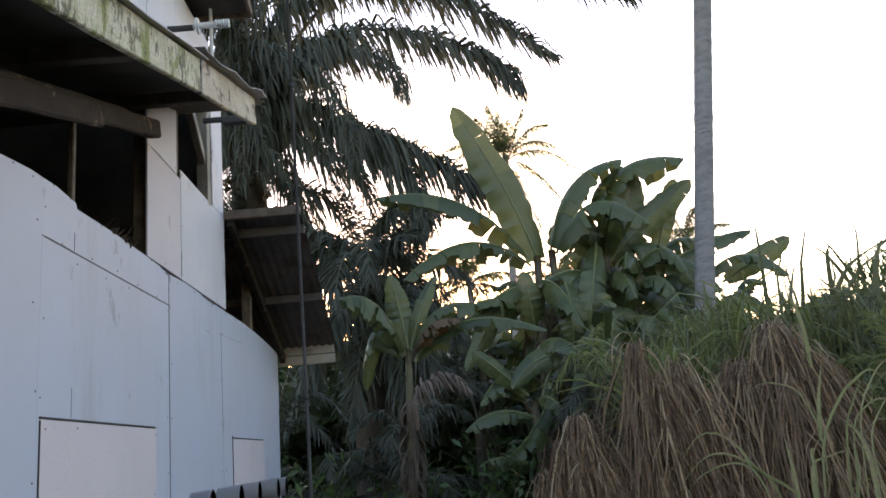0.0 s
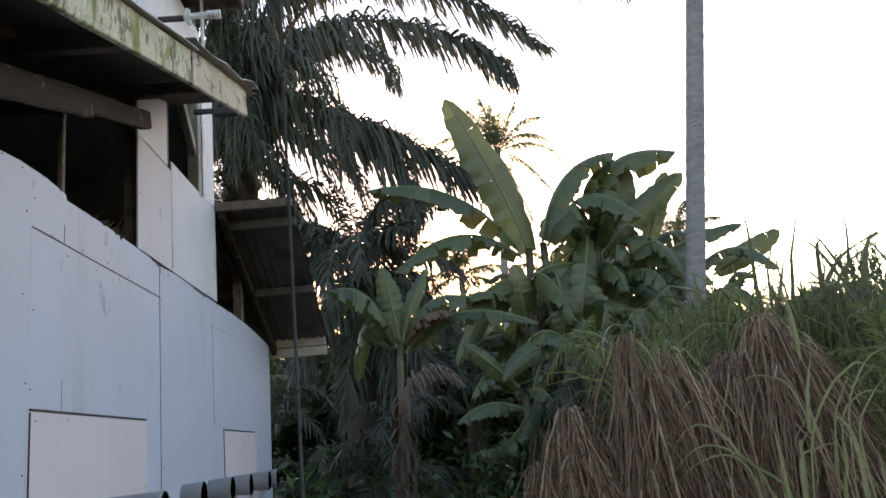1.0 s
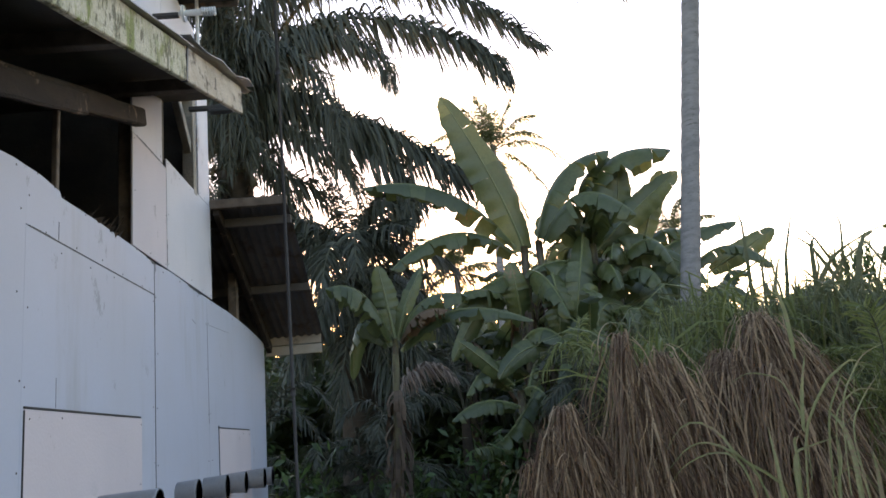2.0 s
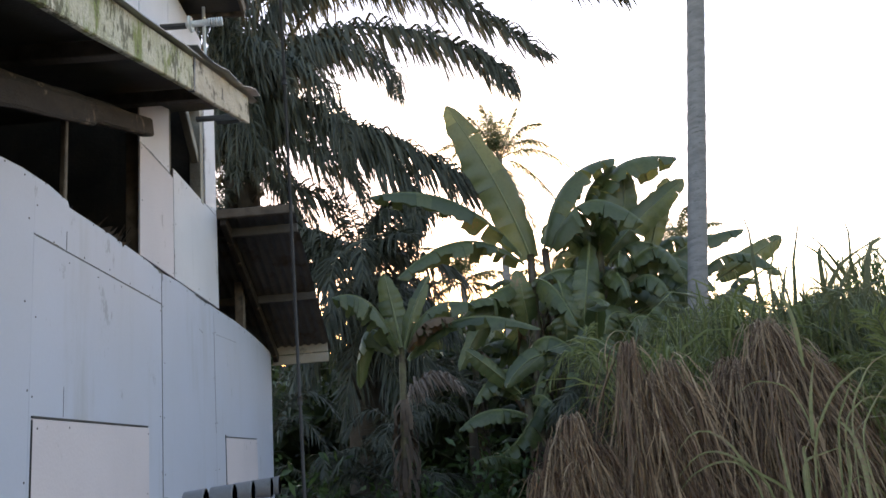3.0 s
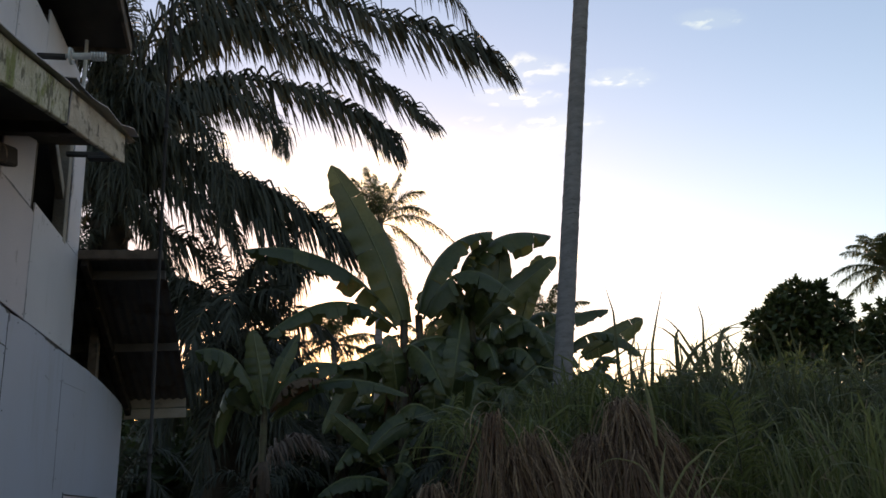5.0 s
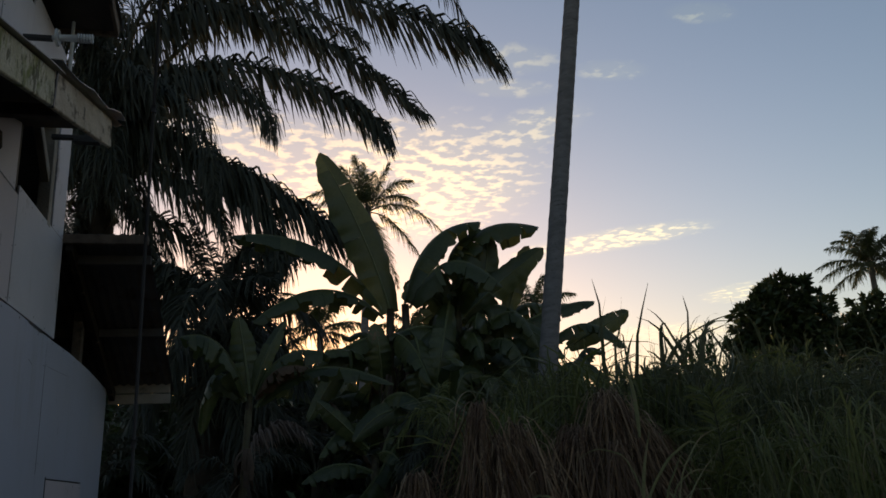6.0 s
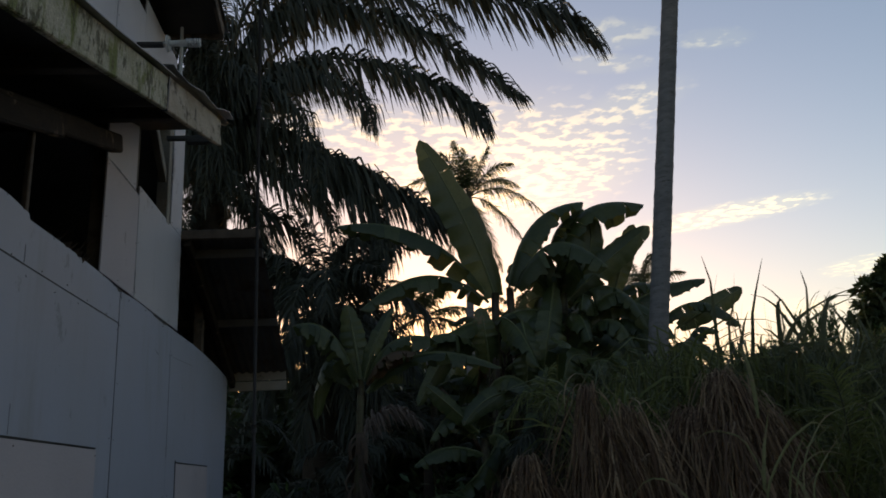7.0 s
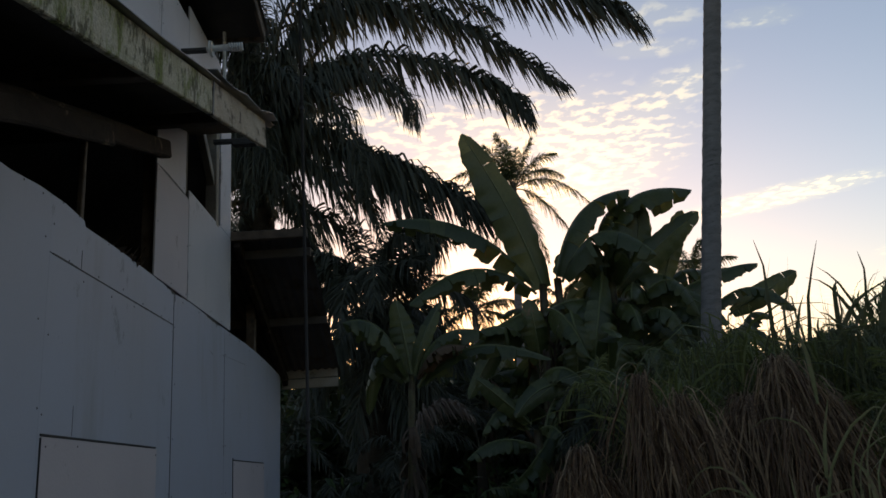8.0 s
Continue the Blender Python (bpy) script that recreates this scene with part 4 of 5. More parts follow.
for dx, dz, rise in ((-0.1, 2.2, 0.1), (0.35, 2.1, 0.1), (0.75, 1.95, 0.15), (-0.55, 2.0, 0.1), (-0.95, 1.7, 0.2), (1.95, 0.75, 0.55), (1.5, 1.2, 0.4), (2.6, -1.25, 0.75), (2.0, -2.5, 0.6), (1.1, -2.9, 0.3), (-1.3, 1.1, 0.3), (-2.05, -0.35, 0.7), (-1.5, -1.7, 0.6), (-2.2, 0.4, 0.6), (0.2, -2.6, 0.2), (-0.8, -2.4, 0.3)):
    tip = FEATHER + Vector((dx * 1.12, random.uniform(-1, 1), dz))
    mid = FEATHER.lerp(tip, 0.5) + UP * rise
    palm_frond(feather, FEATHER, mid, tip, COCO_LEAF, leaflet=0.66, count=130, droop=0.6, wide=0.032, thick=0.035, lift=0.15)
coconut_palm((2.2, 34, 8.3), (2.2, 34, 0.1), 2.4, 14, 6, "short coconut palm far behind the banana plants")
coconut_palm((12.5, 36, 9.6), (12.2, 36, 0.1), 2.4, 12, 7, "short coconut palm far behind the tall trunk")
coconut_palm((6.0, 33, 7.4), (6.0, 33, 0.1), 2.2, 12, 8, "short coconut palm far behind the banana plants")
coconut_palm((28.15, 32, 10.9), (27.6, 32, 0.1), 2.5, 24, 9, "coconut palm rising behind a dark round tree")

random.seed(21)
tall = thing("coconut_palm", "tall coconut palm with a bare leaning grey trunk in tall grass", "palm tree")
TALL_HEAD = Vector((6.25, 11.0, 17.5))
g = Geo()
pts = [Vector((3.42, 11.0, -0.05)).lerp(TALL_HEAD, i / 220) for i in range(221)]
g.tube(pts, [0.118 + 0.06 * math.exp(-i / 9) + 0.022 * (1 - i / 220) + 0.004 * (1 if i % 3 == 0 else 0) + 0.004 * noise.noise(Vector((0, 0, i * 0.3))) for i in range(221)], 16)
geo_part("trunk", g, [COCO_BARK], tall)
for i in range(16):
    a, e = i * 2.399, radians(70 - 80 * i / 16)
    way = Vector((math.cos(a), math.sin(a), 0))
    palm_frond(tall, TALL_HEAD, TALL_HEAD + way * 2.2 * math.cos(e) + Vector((0, 0, 2.2 * math.sin(e) + 0.4)), TALL_HEAD + way * 4.0 * math.cos(e * 0.7) + Vector((0, 0, 3.2 * math.sin(e) - 1.0)), COCO_LEAF, leaflet=0.8, count=40, wide=0.06)


# ---- banana plants ----
CAM = Vector((0.1, -1, 0.25))


def banana_leaf(plant, base, mid, tip, wide, face, material=None):
    """A broad blade with a midrib, waved and torn into flaps."""
    n = 30
    pts = curve3(base, mid, tip, n + 1)
    blade, rib = Geo(), Geo()
    rib.tube(pts, [0.022 * (1 - 0.85 * i / n) + 0.002 for i in range(n + 1)], 5)
    hang0 = 0.3 if face is CAM else 0.9
    for side in (-1, 1):
        i = 1
        while i < n:
            run = min(n - i, random.choice((7, 9, 12, 16) if face is CAM else (2, 3, 3, 4, 6, 9)))
            sag = hang0 + (random.uniform(-0.08, 0.12) if face is CAM else random.uniform(-0.3, 0.6))
            trim = random.uniform(0.94, 1.0)
            torn = random.uniform(0.15, 0.45) if random.random() < (0.12 if face is CAM else 0.4) else 0.02
            slip = random.uniform(-0.006, 0.006) if face is CAM else random.uniform(-0.02, 0.02)
            rows = []
            for j in range(i, i + run + 1):
                s = j / n
                w = wide * 0.5 * min(1.0, (math.sin(math.pi * min(1, s * 0.93 + 0.045))) ** 0.55) * (trim if j < n else 0.25) * (1 + 0.16 * noise.noise(Vector((j * 0.45, side * 3.0, base[0] * 5))))
                way = (pts[min(j + 1, n)] - pts[max(j - 1, 0)]).normalized()
                nor = face - way * face.dot(way)
                nor = nor.normalized() if nor.length > 0.05 else way.cross(Vector((1, 0, 0))).normalized()
                out = way.cross(nor) * side
                pull = 0.0 if i == 1 or j > i else torn
                row = []
                for f in (0.0, 0.35, 0.7, 1.0):
                    bend = sag * f * f
                    wave = 0.035 * math.sin(j * 1.9 + side) * f
                    row.append(pts[j] + out * w * f * (1 - 0.28 * bend) - nor * w * bend * 0.7 - UP * w * 0.25 * bend + nor * wave * w * 2 + way * (slip * f + 0.10 * w * f + pull * 0.22 * f * f))
                rows.append(row)
            o = len(blade.v)
            for row in rows:
                blade.v += row
            for a in range(len(rows) - 1):
                for b in range(3):
                    q = o + a * 4 + b
                    blade.f.append((q, q + 1, q + 5, q + 4))
                    blade.m.append(0)
            i += run
    leaf = geo_part("leaf", blade, [material or BANANA_LEAF], plant, "torn brown dried leaf" if material else "")
    geo_part("midrib", rib, [BANANA_RIB if not material else DEADLEAF], leaf)


def banana_stem(plant, foot, head, r0=0.12, r1=0.05):
    foot, head = Vector(foot), Vector(head)
    rough_trunk("stem", foot, head, r0, r1, STEM, plant, 24, 12, 0.02, 0.02)
    g = Geo()
    for i in range(130):
        a, f = random.uniform(0, 6.28), random.uniform(0.10, 0.80)
        p = foot.lerp(head, f)
        d = Vector((math.cos(a), math.sin(a), 0))
        r = r0 + (r1 - r0) * f
        length = random.uniform(0.1, 0.42)
        row = [p + d * (r + 0.10 * math.sin(t * 2.2)) - UP * length * t for t in (0, 0.3, 0.6, 1)]
        side = d.cross(UP) * random.uniform(0.008, 0.032)
        g.strip([q - side for q in row], [q + side * 0.7 for q in row])
    tagged(geo_part("sheath_cover", g, [SHEATH], plant, "brown papery hanging sheaths"), kind="stuff")


random.seed(31)
left_banana = thing("banana_plant", "tall banana plant with torn arching green leaves", "banana plant", "banana plants")
right_banana = thing("banana_plant", "tall banana plant with broad folded leaves beside the coconut trunk", "banana plant", "banana plants")
edge_banana = thing("banana_plant", "banana plant half hidden behind the coconut trunk and grass", "banana plant", "banana plants")
low_banana = thing("banana_plant", "low banana shoots with pale leaves in the shade", "banana plant", "banana plants")
front = thing("banana_plant", "slender banana plant with upright leaves and brown sheaths", "banana plant", "banana plants")
banana_stem(left_banana, (1.65, 12.0, 0), (1.85, 12.0, 4.3), 0.15, 0.06)
banana_stem(left_banana, (2.1, 12.1, 0), (2.1, 12.1, 4.4), 0.13, 0.06)
banana_stem(right_banana, (2.9, 12.2, 0), (2.95, 12.2, 4.3), 0.15, 0.06)
banana_stem(right_banana, (3.2, 12.4, 0), (3.3, 12.3, 4.2), 0.13, 0.06)
banana_stem(edge_banana, (4.6, 12.4, 0), (4.55, 12.4, 3.85), 0.13, 0.06)
banana_stem(low_banana, (1.5, 11.2, 0), (1.45, 11.2, 2.1), 0.10, 0.05)
banana_stem(front, (-0.28, 8.5, 0), (-0.16, 8.5, 2.62), 0.085, 0.03)
banana_leaf(left_banana, (1.87, 12.0, 4.15), (1.44, 11.9, 5.43), (0.77, 11.8, 6.77), 0.74, CAM)
banana_leaf(left_banana, (1.71, 12.0, 4.3), (0.7, 11.7, 5.17), (-0.52, 11.4, 5.24), 0.5, UP)
banana_leaf(left_banana, (1.74, 12.0, 4.16), (0.8, 11.6, 4.5), (-0.19, 11.2, 3.94), 0.5, UP)
banana_leaf(left_banana, (2.08, 12.1, 4.34), (2.51, 12.0, 5.37), (3.35, 12.0, 5.75), 0.72, UP)
banana_leaf(right_banana, (2.85, 12.2, 4.29), (3.29, 12.2, 5.56), (4.43, 12.2, 5.75), 0.75, UP)
banana_leaf(right_banana, (3.01, 12.2, 4.19), (3.7, 12.1, 4.79), (4.44, 12.1, 5.35), 0.5, CAM)
banana_leaf(right_banana, (3.25, 12.3, 4.2), (3.47, 12.3, 4.94), (3.55, 12.3, 5.6), 0.5, CAM)
banana_leaf(right_banana, (3.80, 12.4, 4.2), (4.05, 12.4, 4.9), (4.30, 12.4, 5.48), 0.42, CAM)
banana_leaf(right_banana, (2.95, 12.2, 4.3), (2.85, 12.2, 5.15), (3.40, 12.2, 5.70), 0.45, UP)
banana_leaf(right_banana, (3.33, 12.4, 4.21), (3.57, 12.5, 4.92), (3.72, 12.5, 5.58), 0.42, CAM)
banana_leaf(left_banana, (2.15, 12.0, 4.31), (2.73, 11.6, 4.95), (3.44, 11.3, 4.49), 0.75, UP)
banana_leaf(right_banana, (2.76, 11.9, 4.41), (2.56, 11.6, 3.7), (2.43, 11.6, 3.08), 0.45, CAM)
banana_leaf(left_banana, (2.17, 11.7, 3.8), (2.18, 11.5, 3.34), (2.14, 11.5, 2.87), 0.5, CAM)
banana_leaf(right_banana, (3.07, 12.0, 3.69), (3.7, 11.8, 4.21), (4.04, 11.6, 3.61), 0.5, UP)
banana_leaf(right_banana, (3.02, 12.0, 3.35), (3.49, 11.6, 3.75), (3.79, 11.4, 3.14), 0.5, UP)
banana_leaf(right_banana, (3.61, 12.3, 3.89), (4.63, 12.4, 4.39), (5.37, 12.4, 4.52), 0.38, UP)
banana_leaf(edge_banana, (4.78, 12.4, 3.72), (5.39, 12.3, 4.05), (5.92, 12.3, 4.33), 0.4, CAM)
banana_leaf(edge_banana, (4.5, 12.3, 3.81), (5.1, 12.1, 4.07), (5.68, 12.0, 3.66), 0.36, UP)
banana_leaf(left_banana, (1.67, 12.0, 3.9), (1.14, 11.6, 3.66), (0.67, 11.3, 3.31), 0.4, UP)
banana_leaf(left_banana, (1.52, 12.0, 3.4), (1.11, 11.4, 3.58), (0.63, 11.1, 3.41), 0.4, UP)
banana_leaf(left_banana, (1.69, 12.0, 3.04), (1.64, 11.8, 3.52), (1.58, 11.8, 4.04), 0.45, CAM)
banana_leaf(low_banana, (1.39, 11.0, 1.87), (0.89, 10.8, 1.98), (0.45, 10.6, 1.76), 0.35, UP)
banana_leaf(low_banana, (1.37, 11.2, 2.18), (0.97, 11.0, 2.54), (0.65, 10.9, 2.81), 0.3, CAM)
banana_leaf(left_banana, (2.47, 11.4, 3.01), (2.61, 11.0, 2.67), (2.73, 10.8, 2.11), 0.35, CAM)
banana_leaf(right_banana, (2.55, 11.8, 2.77), (3.13, 11.5, 3.17), (3.58, 11.3, 2.78), 0.45, UP)
banana_leaf(left_banana, (1.51, 11.5, 2.66), (1.86, 11.2, 2.92), (2.27, 11.0, 2.47), 0.42, UP)
banana_leaf(left_banana, (1.64, 11.6, 2.34), (1.15, 11.3, 2.52), (0.69, 11.0, 2.08), 0.4, UP)
banana_leaf(left_banana, (1.76, 11.4, 2.24), (1.24, 11.0, 1.58), (0.75, 10.8, 1.34), 0.4, UP)
banana_leaf(low_banana, (1.19, 10.8, 1.3), (0.89, 10.6, 1.39), (0.66, 10.5, 1.37), 0.3, UP)
banana_leaf(right_banana, (2.91, 12.2, 3.9), (2.56, 12.0, 4.05), (2.15, 11.8, 3.6), 0.5, UP)
banana_leaf(right_banana, (3.32, 12.2, 3.27), (3.89, 12.2, 3.57), (4.32, 12.1, 3.96), 0.5, CAM)
banana_leaf(front, (-0.16, 8.5, 2.61), (-0.22, 8.5, 3.0), (-0.29, 8.5, 3.42), 0.29, CAM)
banana_leaf(front, (-0.13, 8.5, 2.6), (0.0, 8.5, 3.01), (0.20, 8.6, 3.4), 0.19, CAM)
banana_leaf(front, (-0.2, 8.5, 2.55), (-0.46, 8.3, 3.08), (-0.82, 8.1, 3.13), 0.36, UP)
banana_leaf(front, (-0.09, 8.5, 2.57), (0.18, 8.4, 2.98), (0.64, 8.3, 2.98), 0.32, UP)
banana_leaf(front, (-0.1, 8.5, 2.48), (0.49, 8.3, 2.83), (1.26, 8.1, 2.63), 0.24, UP)
banana_leaf(front, (-0.21, 8.5, 2.54), (-0.52, 8.6, 2.83), (-0.63, 8.7, 2.25), 0.3, UP)
banana_leaf(front, (-0.09, 8.5, 2.57), (0.11, 8.3, 2.82), (0.4, 8.2, 2.83), 0.26, UP, DEADLEAF)


def more_leaves(plant, x, y, z, n, length, wide, high=60, low=-40):
    """Further blades round a stem, from steep to hanging."""
    for i in range(n):
        a = i * 2.4 + random.uniform(-0.5, 0.5)
        e = radians(high + (low - high) * i / max(1, n - 1) + random.uniform(-10, 10))
        r = length * random.uniform(0.75, 1.15)
        way = Vector((math.cos(a), math.sin(a), 0))
        base = Vector((x, y, z)) + way * 0.12
        mid = base + way * r * 0.5 * math.cos(e) + UP * (r * 0.5 * math.sin(e) + 0.08 * r)
        tip = base + way * r * 0.9 * math.cos(e * 0.8) + UP * (r * 0.85 * math.sin(e) - 0.25 * r)
        dry = e < -0.5 and random.random() < 0.3
        banana_leaf(plant, base, mid, tip, wide * random.uniform(0.8, 1.1) * (0.5 if dry else 1), UP if dry or random.random() < 0.6 else CAM, DEADLEAF if dry else None)


more_leaves(left_banana, 1.8, 12.1, 3.9, 7, 1.3, 0.42, -5, -60)
more_leaves(right_banana, 3.0, 12.3, 3.9, 9, 1.5, 0.45, 5, -60)
more_leaves(right_banana, 3.5, 12.6, 4.0, 8, 1.2, 0.5, 40, -50)
more_leaves(right_banana, 2.95, 12.35, 4.25, 7, 1.25, 0.5, 70, 0)
more_leaves(edge_banana, 4.55, 12.4, 3.4, 5, 1.0, 0.36, -5, -50)
more_leaves(low_banana, 1.45, 11.2, 2.1, 4, 0.8, 0.26, 50, -30)
for x, y, z in ((2.5, 11.4, 2.5), (3.6, 11.8, 2.6), (2.1, 13.5, 3.4), (3.7, 13.4, 3.6), (1.0, 14.5, 3.2), (5.2, 13.6, 3.0)):
    shoot = thing("banana_plant", "shorter leafy banana plant in the shaded clump", "banana plant", "banana plants")
    banana_stem(shoot, (x, y, 0), (x, y, z), 0.10, 0.05)
    more_leaves(shoot, x, y, z, 9, 1.35, 0.40, 75, -50)


# ---- grass ----
def blade(geo, foot, mid, tip, wide, n=6, slot=0, kink=0.0, side=None):
    pts = curve3(foot, mid, tip, n)
    if kink:
        sway = Vector((random.uniform(-9, 9), random.uniform(-9, 9), 0))
        pts = [p + kink * (i / n) * Vector((noise.noise(p * 2.2 + sway), noise.noise(p * 2.2 + sway + Vector((5, 1, 2))), 0.5 * noise.noise(p * 2.6 + sway))) for i, p in enumerate(pts)]
    way = (Vector(tip) - Vector(foot))
    side = side or way.cross(Vector((random.uniform(-1, 1), random.uniform(-1, 1), random.uniform(-0.4, 0.4))))
    side = side.normalized() if side.length > 1e-3 else Vector((1, 0, 0))
    w = [wide * 0.5 * min(1, 0.55 + 2.5 * i / n) * (1 - (i / (n - 1)) ** 2.2 * 0.94) for i in range(n)]
    geo.strip([p - side * a for p, a in zip(pts, w)], [p + side * a for p, a in zip(pts, w)], slot)


def grass_top(x, y):
    """Height of the tall grass over the plan."""
    rise = min(1.0, max(0.0, (x - 1.6) / 1.2))
    return (1.3 + 1.5 * rise) * (1 + 0.10 * noise.noise(Vector((x * 0.9, y * 0.9, 2)))) + 0.04 * (y - 8)


def tall_grass():
    random.seed(41)
    g = Geo()
    for i in range(11000):
        y = 7.4 + 6.0 * random.random() ** 1.4
        x = random.uniform(2.2 + 0.12 * (y - 7.4), 12.5)
        h = grass_top(x, y) * random.uniform(0.72, 1.03)
        z0 = h * random.uniform(0.0, 0.55)
        a = random.uniform(0, 6.28)
        reach = random.uniform(0.15, 1.0)
        d = Vector((math.cos(a), math.sin(a), 0))
        foot = Vector((x, y, z0))
        over = random.random() < 0.85
        mid = foot + d * reach * 0.3 + UP * (h - z0) * (0.95 if over else 0.62)
        tip = foot + d * reach * (1.6 if over else 0.6) + UP * (h - z0) * (random.uniform(0.3, 0.8) if over else 1.0)
        blade(g, foot, mid, tip, random.uniform(0.012, 0.03), 7, 1 if noise.noise(Vector((x * 0.5, y * 0.5, 4))) + random.uniform(-0.3, 0.3) > -0.05 else 0, 0.15)
    tagged(geo_part("tall_grass", g, [GREEN_GRASS, MID_GRASS]), "dense tall green grass with arching blades", "grass", kind="stuff")
    s = Geo()
    for i in range(240):
        x, y = random.uniform(3.0, 10.5), random.uniform(7.6, 10.5)
        h = grass_top(x, y) * random.choice((1.05, 1.1, 1.15, 1.25)) * random.uniform(0.95, 1.03)
        foot = Vector((x, y, 0))
        lean = random.uniform(-0.2, 0.5)
        blade(s, foot, foot + Vector((lean * 0.3, 0, h * 0.55)), foot + Vector((lean, 0.1, h)), random.uniform(0.02, 0.045), 8, 0, 0.25)
    for x, z, lean in ((3.45, 3.73, -0.06), (4.09, 3.65, 0.35), (4.24, 3.27, 0.12), (3.75, 3.35, 0.2), (3.6, 3.2, -0.1), (4.6, 3.2, 0.25), (3.9, 3.1, 0.3)):
        blade(s, (x - lean, 8.0, 0.8), (x - lean * 0.85, 8.0, 2.3), (x, 8.0, z), 0.075, 10, 0, 0.12)
    for i in range(26):
        x, z, lean = random.uniform(3.3, 5.4), random.uniform(2.75, 3.35), random.gauss(0.15, 0.3)
        bend = Vector((x, random.uniform(7.7, 8.3), z))
        blade(s, bend + Vector((-lean, 0, -1.6)), bend + Vector((-lean * 0.5, 0, -0.35)), bend + Vector((lean * 0.5, 0, random.uniform(-0.15, 0.25))), random.uniform(0.03, 0.07), 10, 0, 0.15)
    tagged(geo_part("grass_stalks", s, [GREEN_GRASS]), "taller single stalks standing out of the grass", "grass", kind="stuff")


tall_grass()


def hang(geo, root, aim, size, limp, wide, slot, rough=0.3, crest=9.0):
    """A dead blade that grows along its aim and goes limp: it bends over and hangs, with kinks of its own."""
    n = 13
    p, d, step = Vector(root), Vector(aim).normalized(), size / n
    seed = Vector((random.uniform(-9, 9), random.uniform(-9, 9), random.uniform(-9, 9)))
    snap = random.randint(4, 10) if random.random() < 0.3 else -1
    turn = random.uniform(0, 6.28)
    side = Vector((math.cos(turn), 0.5 * math.sin(turn), 0))
    pts = [p]
    for i in range(n):
        if i == snap:
            d = d + Vector((random.gauss(0, 0.6), random.gauss(0, 0.4), -0.3))
        d = d + rough * Vector((noise.noise(p * 4 + seed), noise.noise(p * 4 - seed), 0.6 * noise.noise(p * 5 + seed)))
        d = Vector((d.x * 0.86, d.y * 0.86, max(-1.0, d.z - limp)))
        p = p + d * step
        pts.append(p)
    over = max(0.0, max(q.z for q in pts) - crest)
    bow = random.uniform(0.02, 0.11)
    pts = [q + (bow * noise.noise(q * 2.3 + seed) + 0.022 * noise.noise(q * 8 + seed)) * min(1, i / 4) * side + 0.3 * bow * noise.noise(q * 2.7 - seed) * UP * min(1, i / 4) for i, q in enumerate(pts)]
    pts = [Vector((q.x, q.y, max(q.z - over, 0.02))) for q in pts]
    a, twist = random.uniform(0, 3.14), random.uniform(-0.12, 0.12)
    left, right = [], []
    for i, q in enumerate(pts):
        w = wide * 0.5 * min(1, 0.5 + 0.2 * i) * (1 - 0.93 * (i / n) ** 3)
        e = Vector((math.cos(a + twist * i), math.sin(a + twist * i), 0.1)) * w
        left.append(q - e)
        right.append(q + e)
    geo.strip(left, right, slot)


def dry_clump(sheaves, seed, label, tangle=()):
    """Dead grass: sheaves (peak, lean, spread, blades) that rise and hang over, and tangles of fallen blades."""
    random.seed(seed)
    g = Geo()
    for x, y, z, lean, spread, count in sheaves:
        bunches = [Vector((random.gauss(lean, spread), random.gauss(-0.12, spread), 0)) for i in range(max(5, count // 16))]
        for i in range(int(count * 1.4)):
            b = random.choice(bunches)
            low = random.random() ** 2.6
            root = Vector((x + 0.2 * b.x + random.gauss(0, 0.025), y + 0.2 * b.y + random.gauss(0, 0.04), z * (0.88 - 0.45 * low)))
            aim = Vector((1.6 * b.x + random.gauss(0, 0.12), 1.5 * b.y + random.gauss(0, 0.12), 0.7 + 0.4 * random.random()))
            size = z * random.uniform(0.45, 1.05) * (1 - 0.25 * low)
            hang(g, root, aim, size, random.uniform(0.55, 1.5), random.choice((0.004, 0.006, 0.008, 0.011, 0.016)) * random.uniform(0.8, 1.25), 0 if random.random() < 0.5 else 1, random.choice((0.1, 0.2, 0.36)), z * (1.0 - 0.42 * low - 0.14 * random.random()))
        for i in range(count // 4):
            a = random.uniform(0, 6.28)
            p = Vector((x + random.gauss(lean * 0.3, 0.10), y - random.uniform(0.05, 0.3), z * random.uniform(0.2, 0.9)))
            hang(g, p, (math.cos(a), 0.4 * math.sin(a), random.uniform(0, 0.8)), random.uniform(0.2, 0.6), random.uniform(0.1, 0.4), random.choice((0.004, 0.007, 0.012)), 0 if random.random() < 0.7 else 1, 0.3)
        for i in range(count // 30):
            root = Vector((x + random.gauss(0, 0.05), y, z * 0.7))
            hang(g, root, (random.gauss(lean, 0.2), -0.1, 1), z * random.uniform(0.25, 0.33), 0.06, 0.012, 0, 0.15, z * 1.03)
    for x, y, z, spread, count in tangle:
        for i in range(count):
            a = random.uniform(0, 6.28)
            p = Vector((x + random.gauss(0, spread), y + random.gauss(0, 0.12), z * random.uniform(0.3, 0.95)))
            hang(g, p, (math.cos(a), 0.5 * math.sin(a), random.uniform(-0.2, 0.6)), random.uniform(0.25, 0.6), random.uniform(0.05, 0.4), random.choice((0.006, 0.009, 0.014)), 0 if random.random() < 0.5 else 1, 0.25)
    tagged(geo_part("dry_grass_clump", g, [DRY_GRASS, OLD_STRAW]), label, "dry grass", "dry grass clumps", kind="stuff")


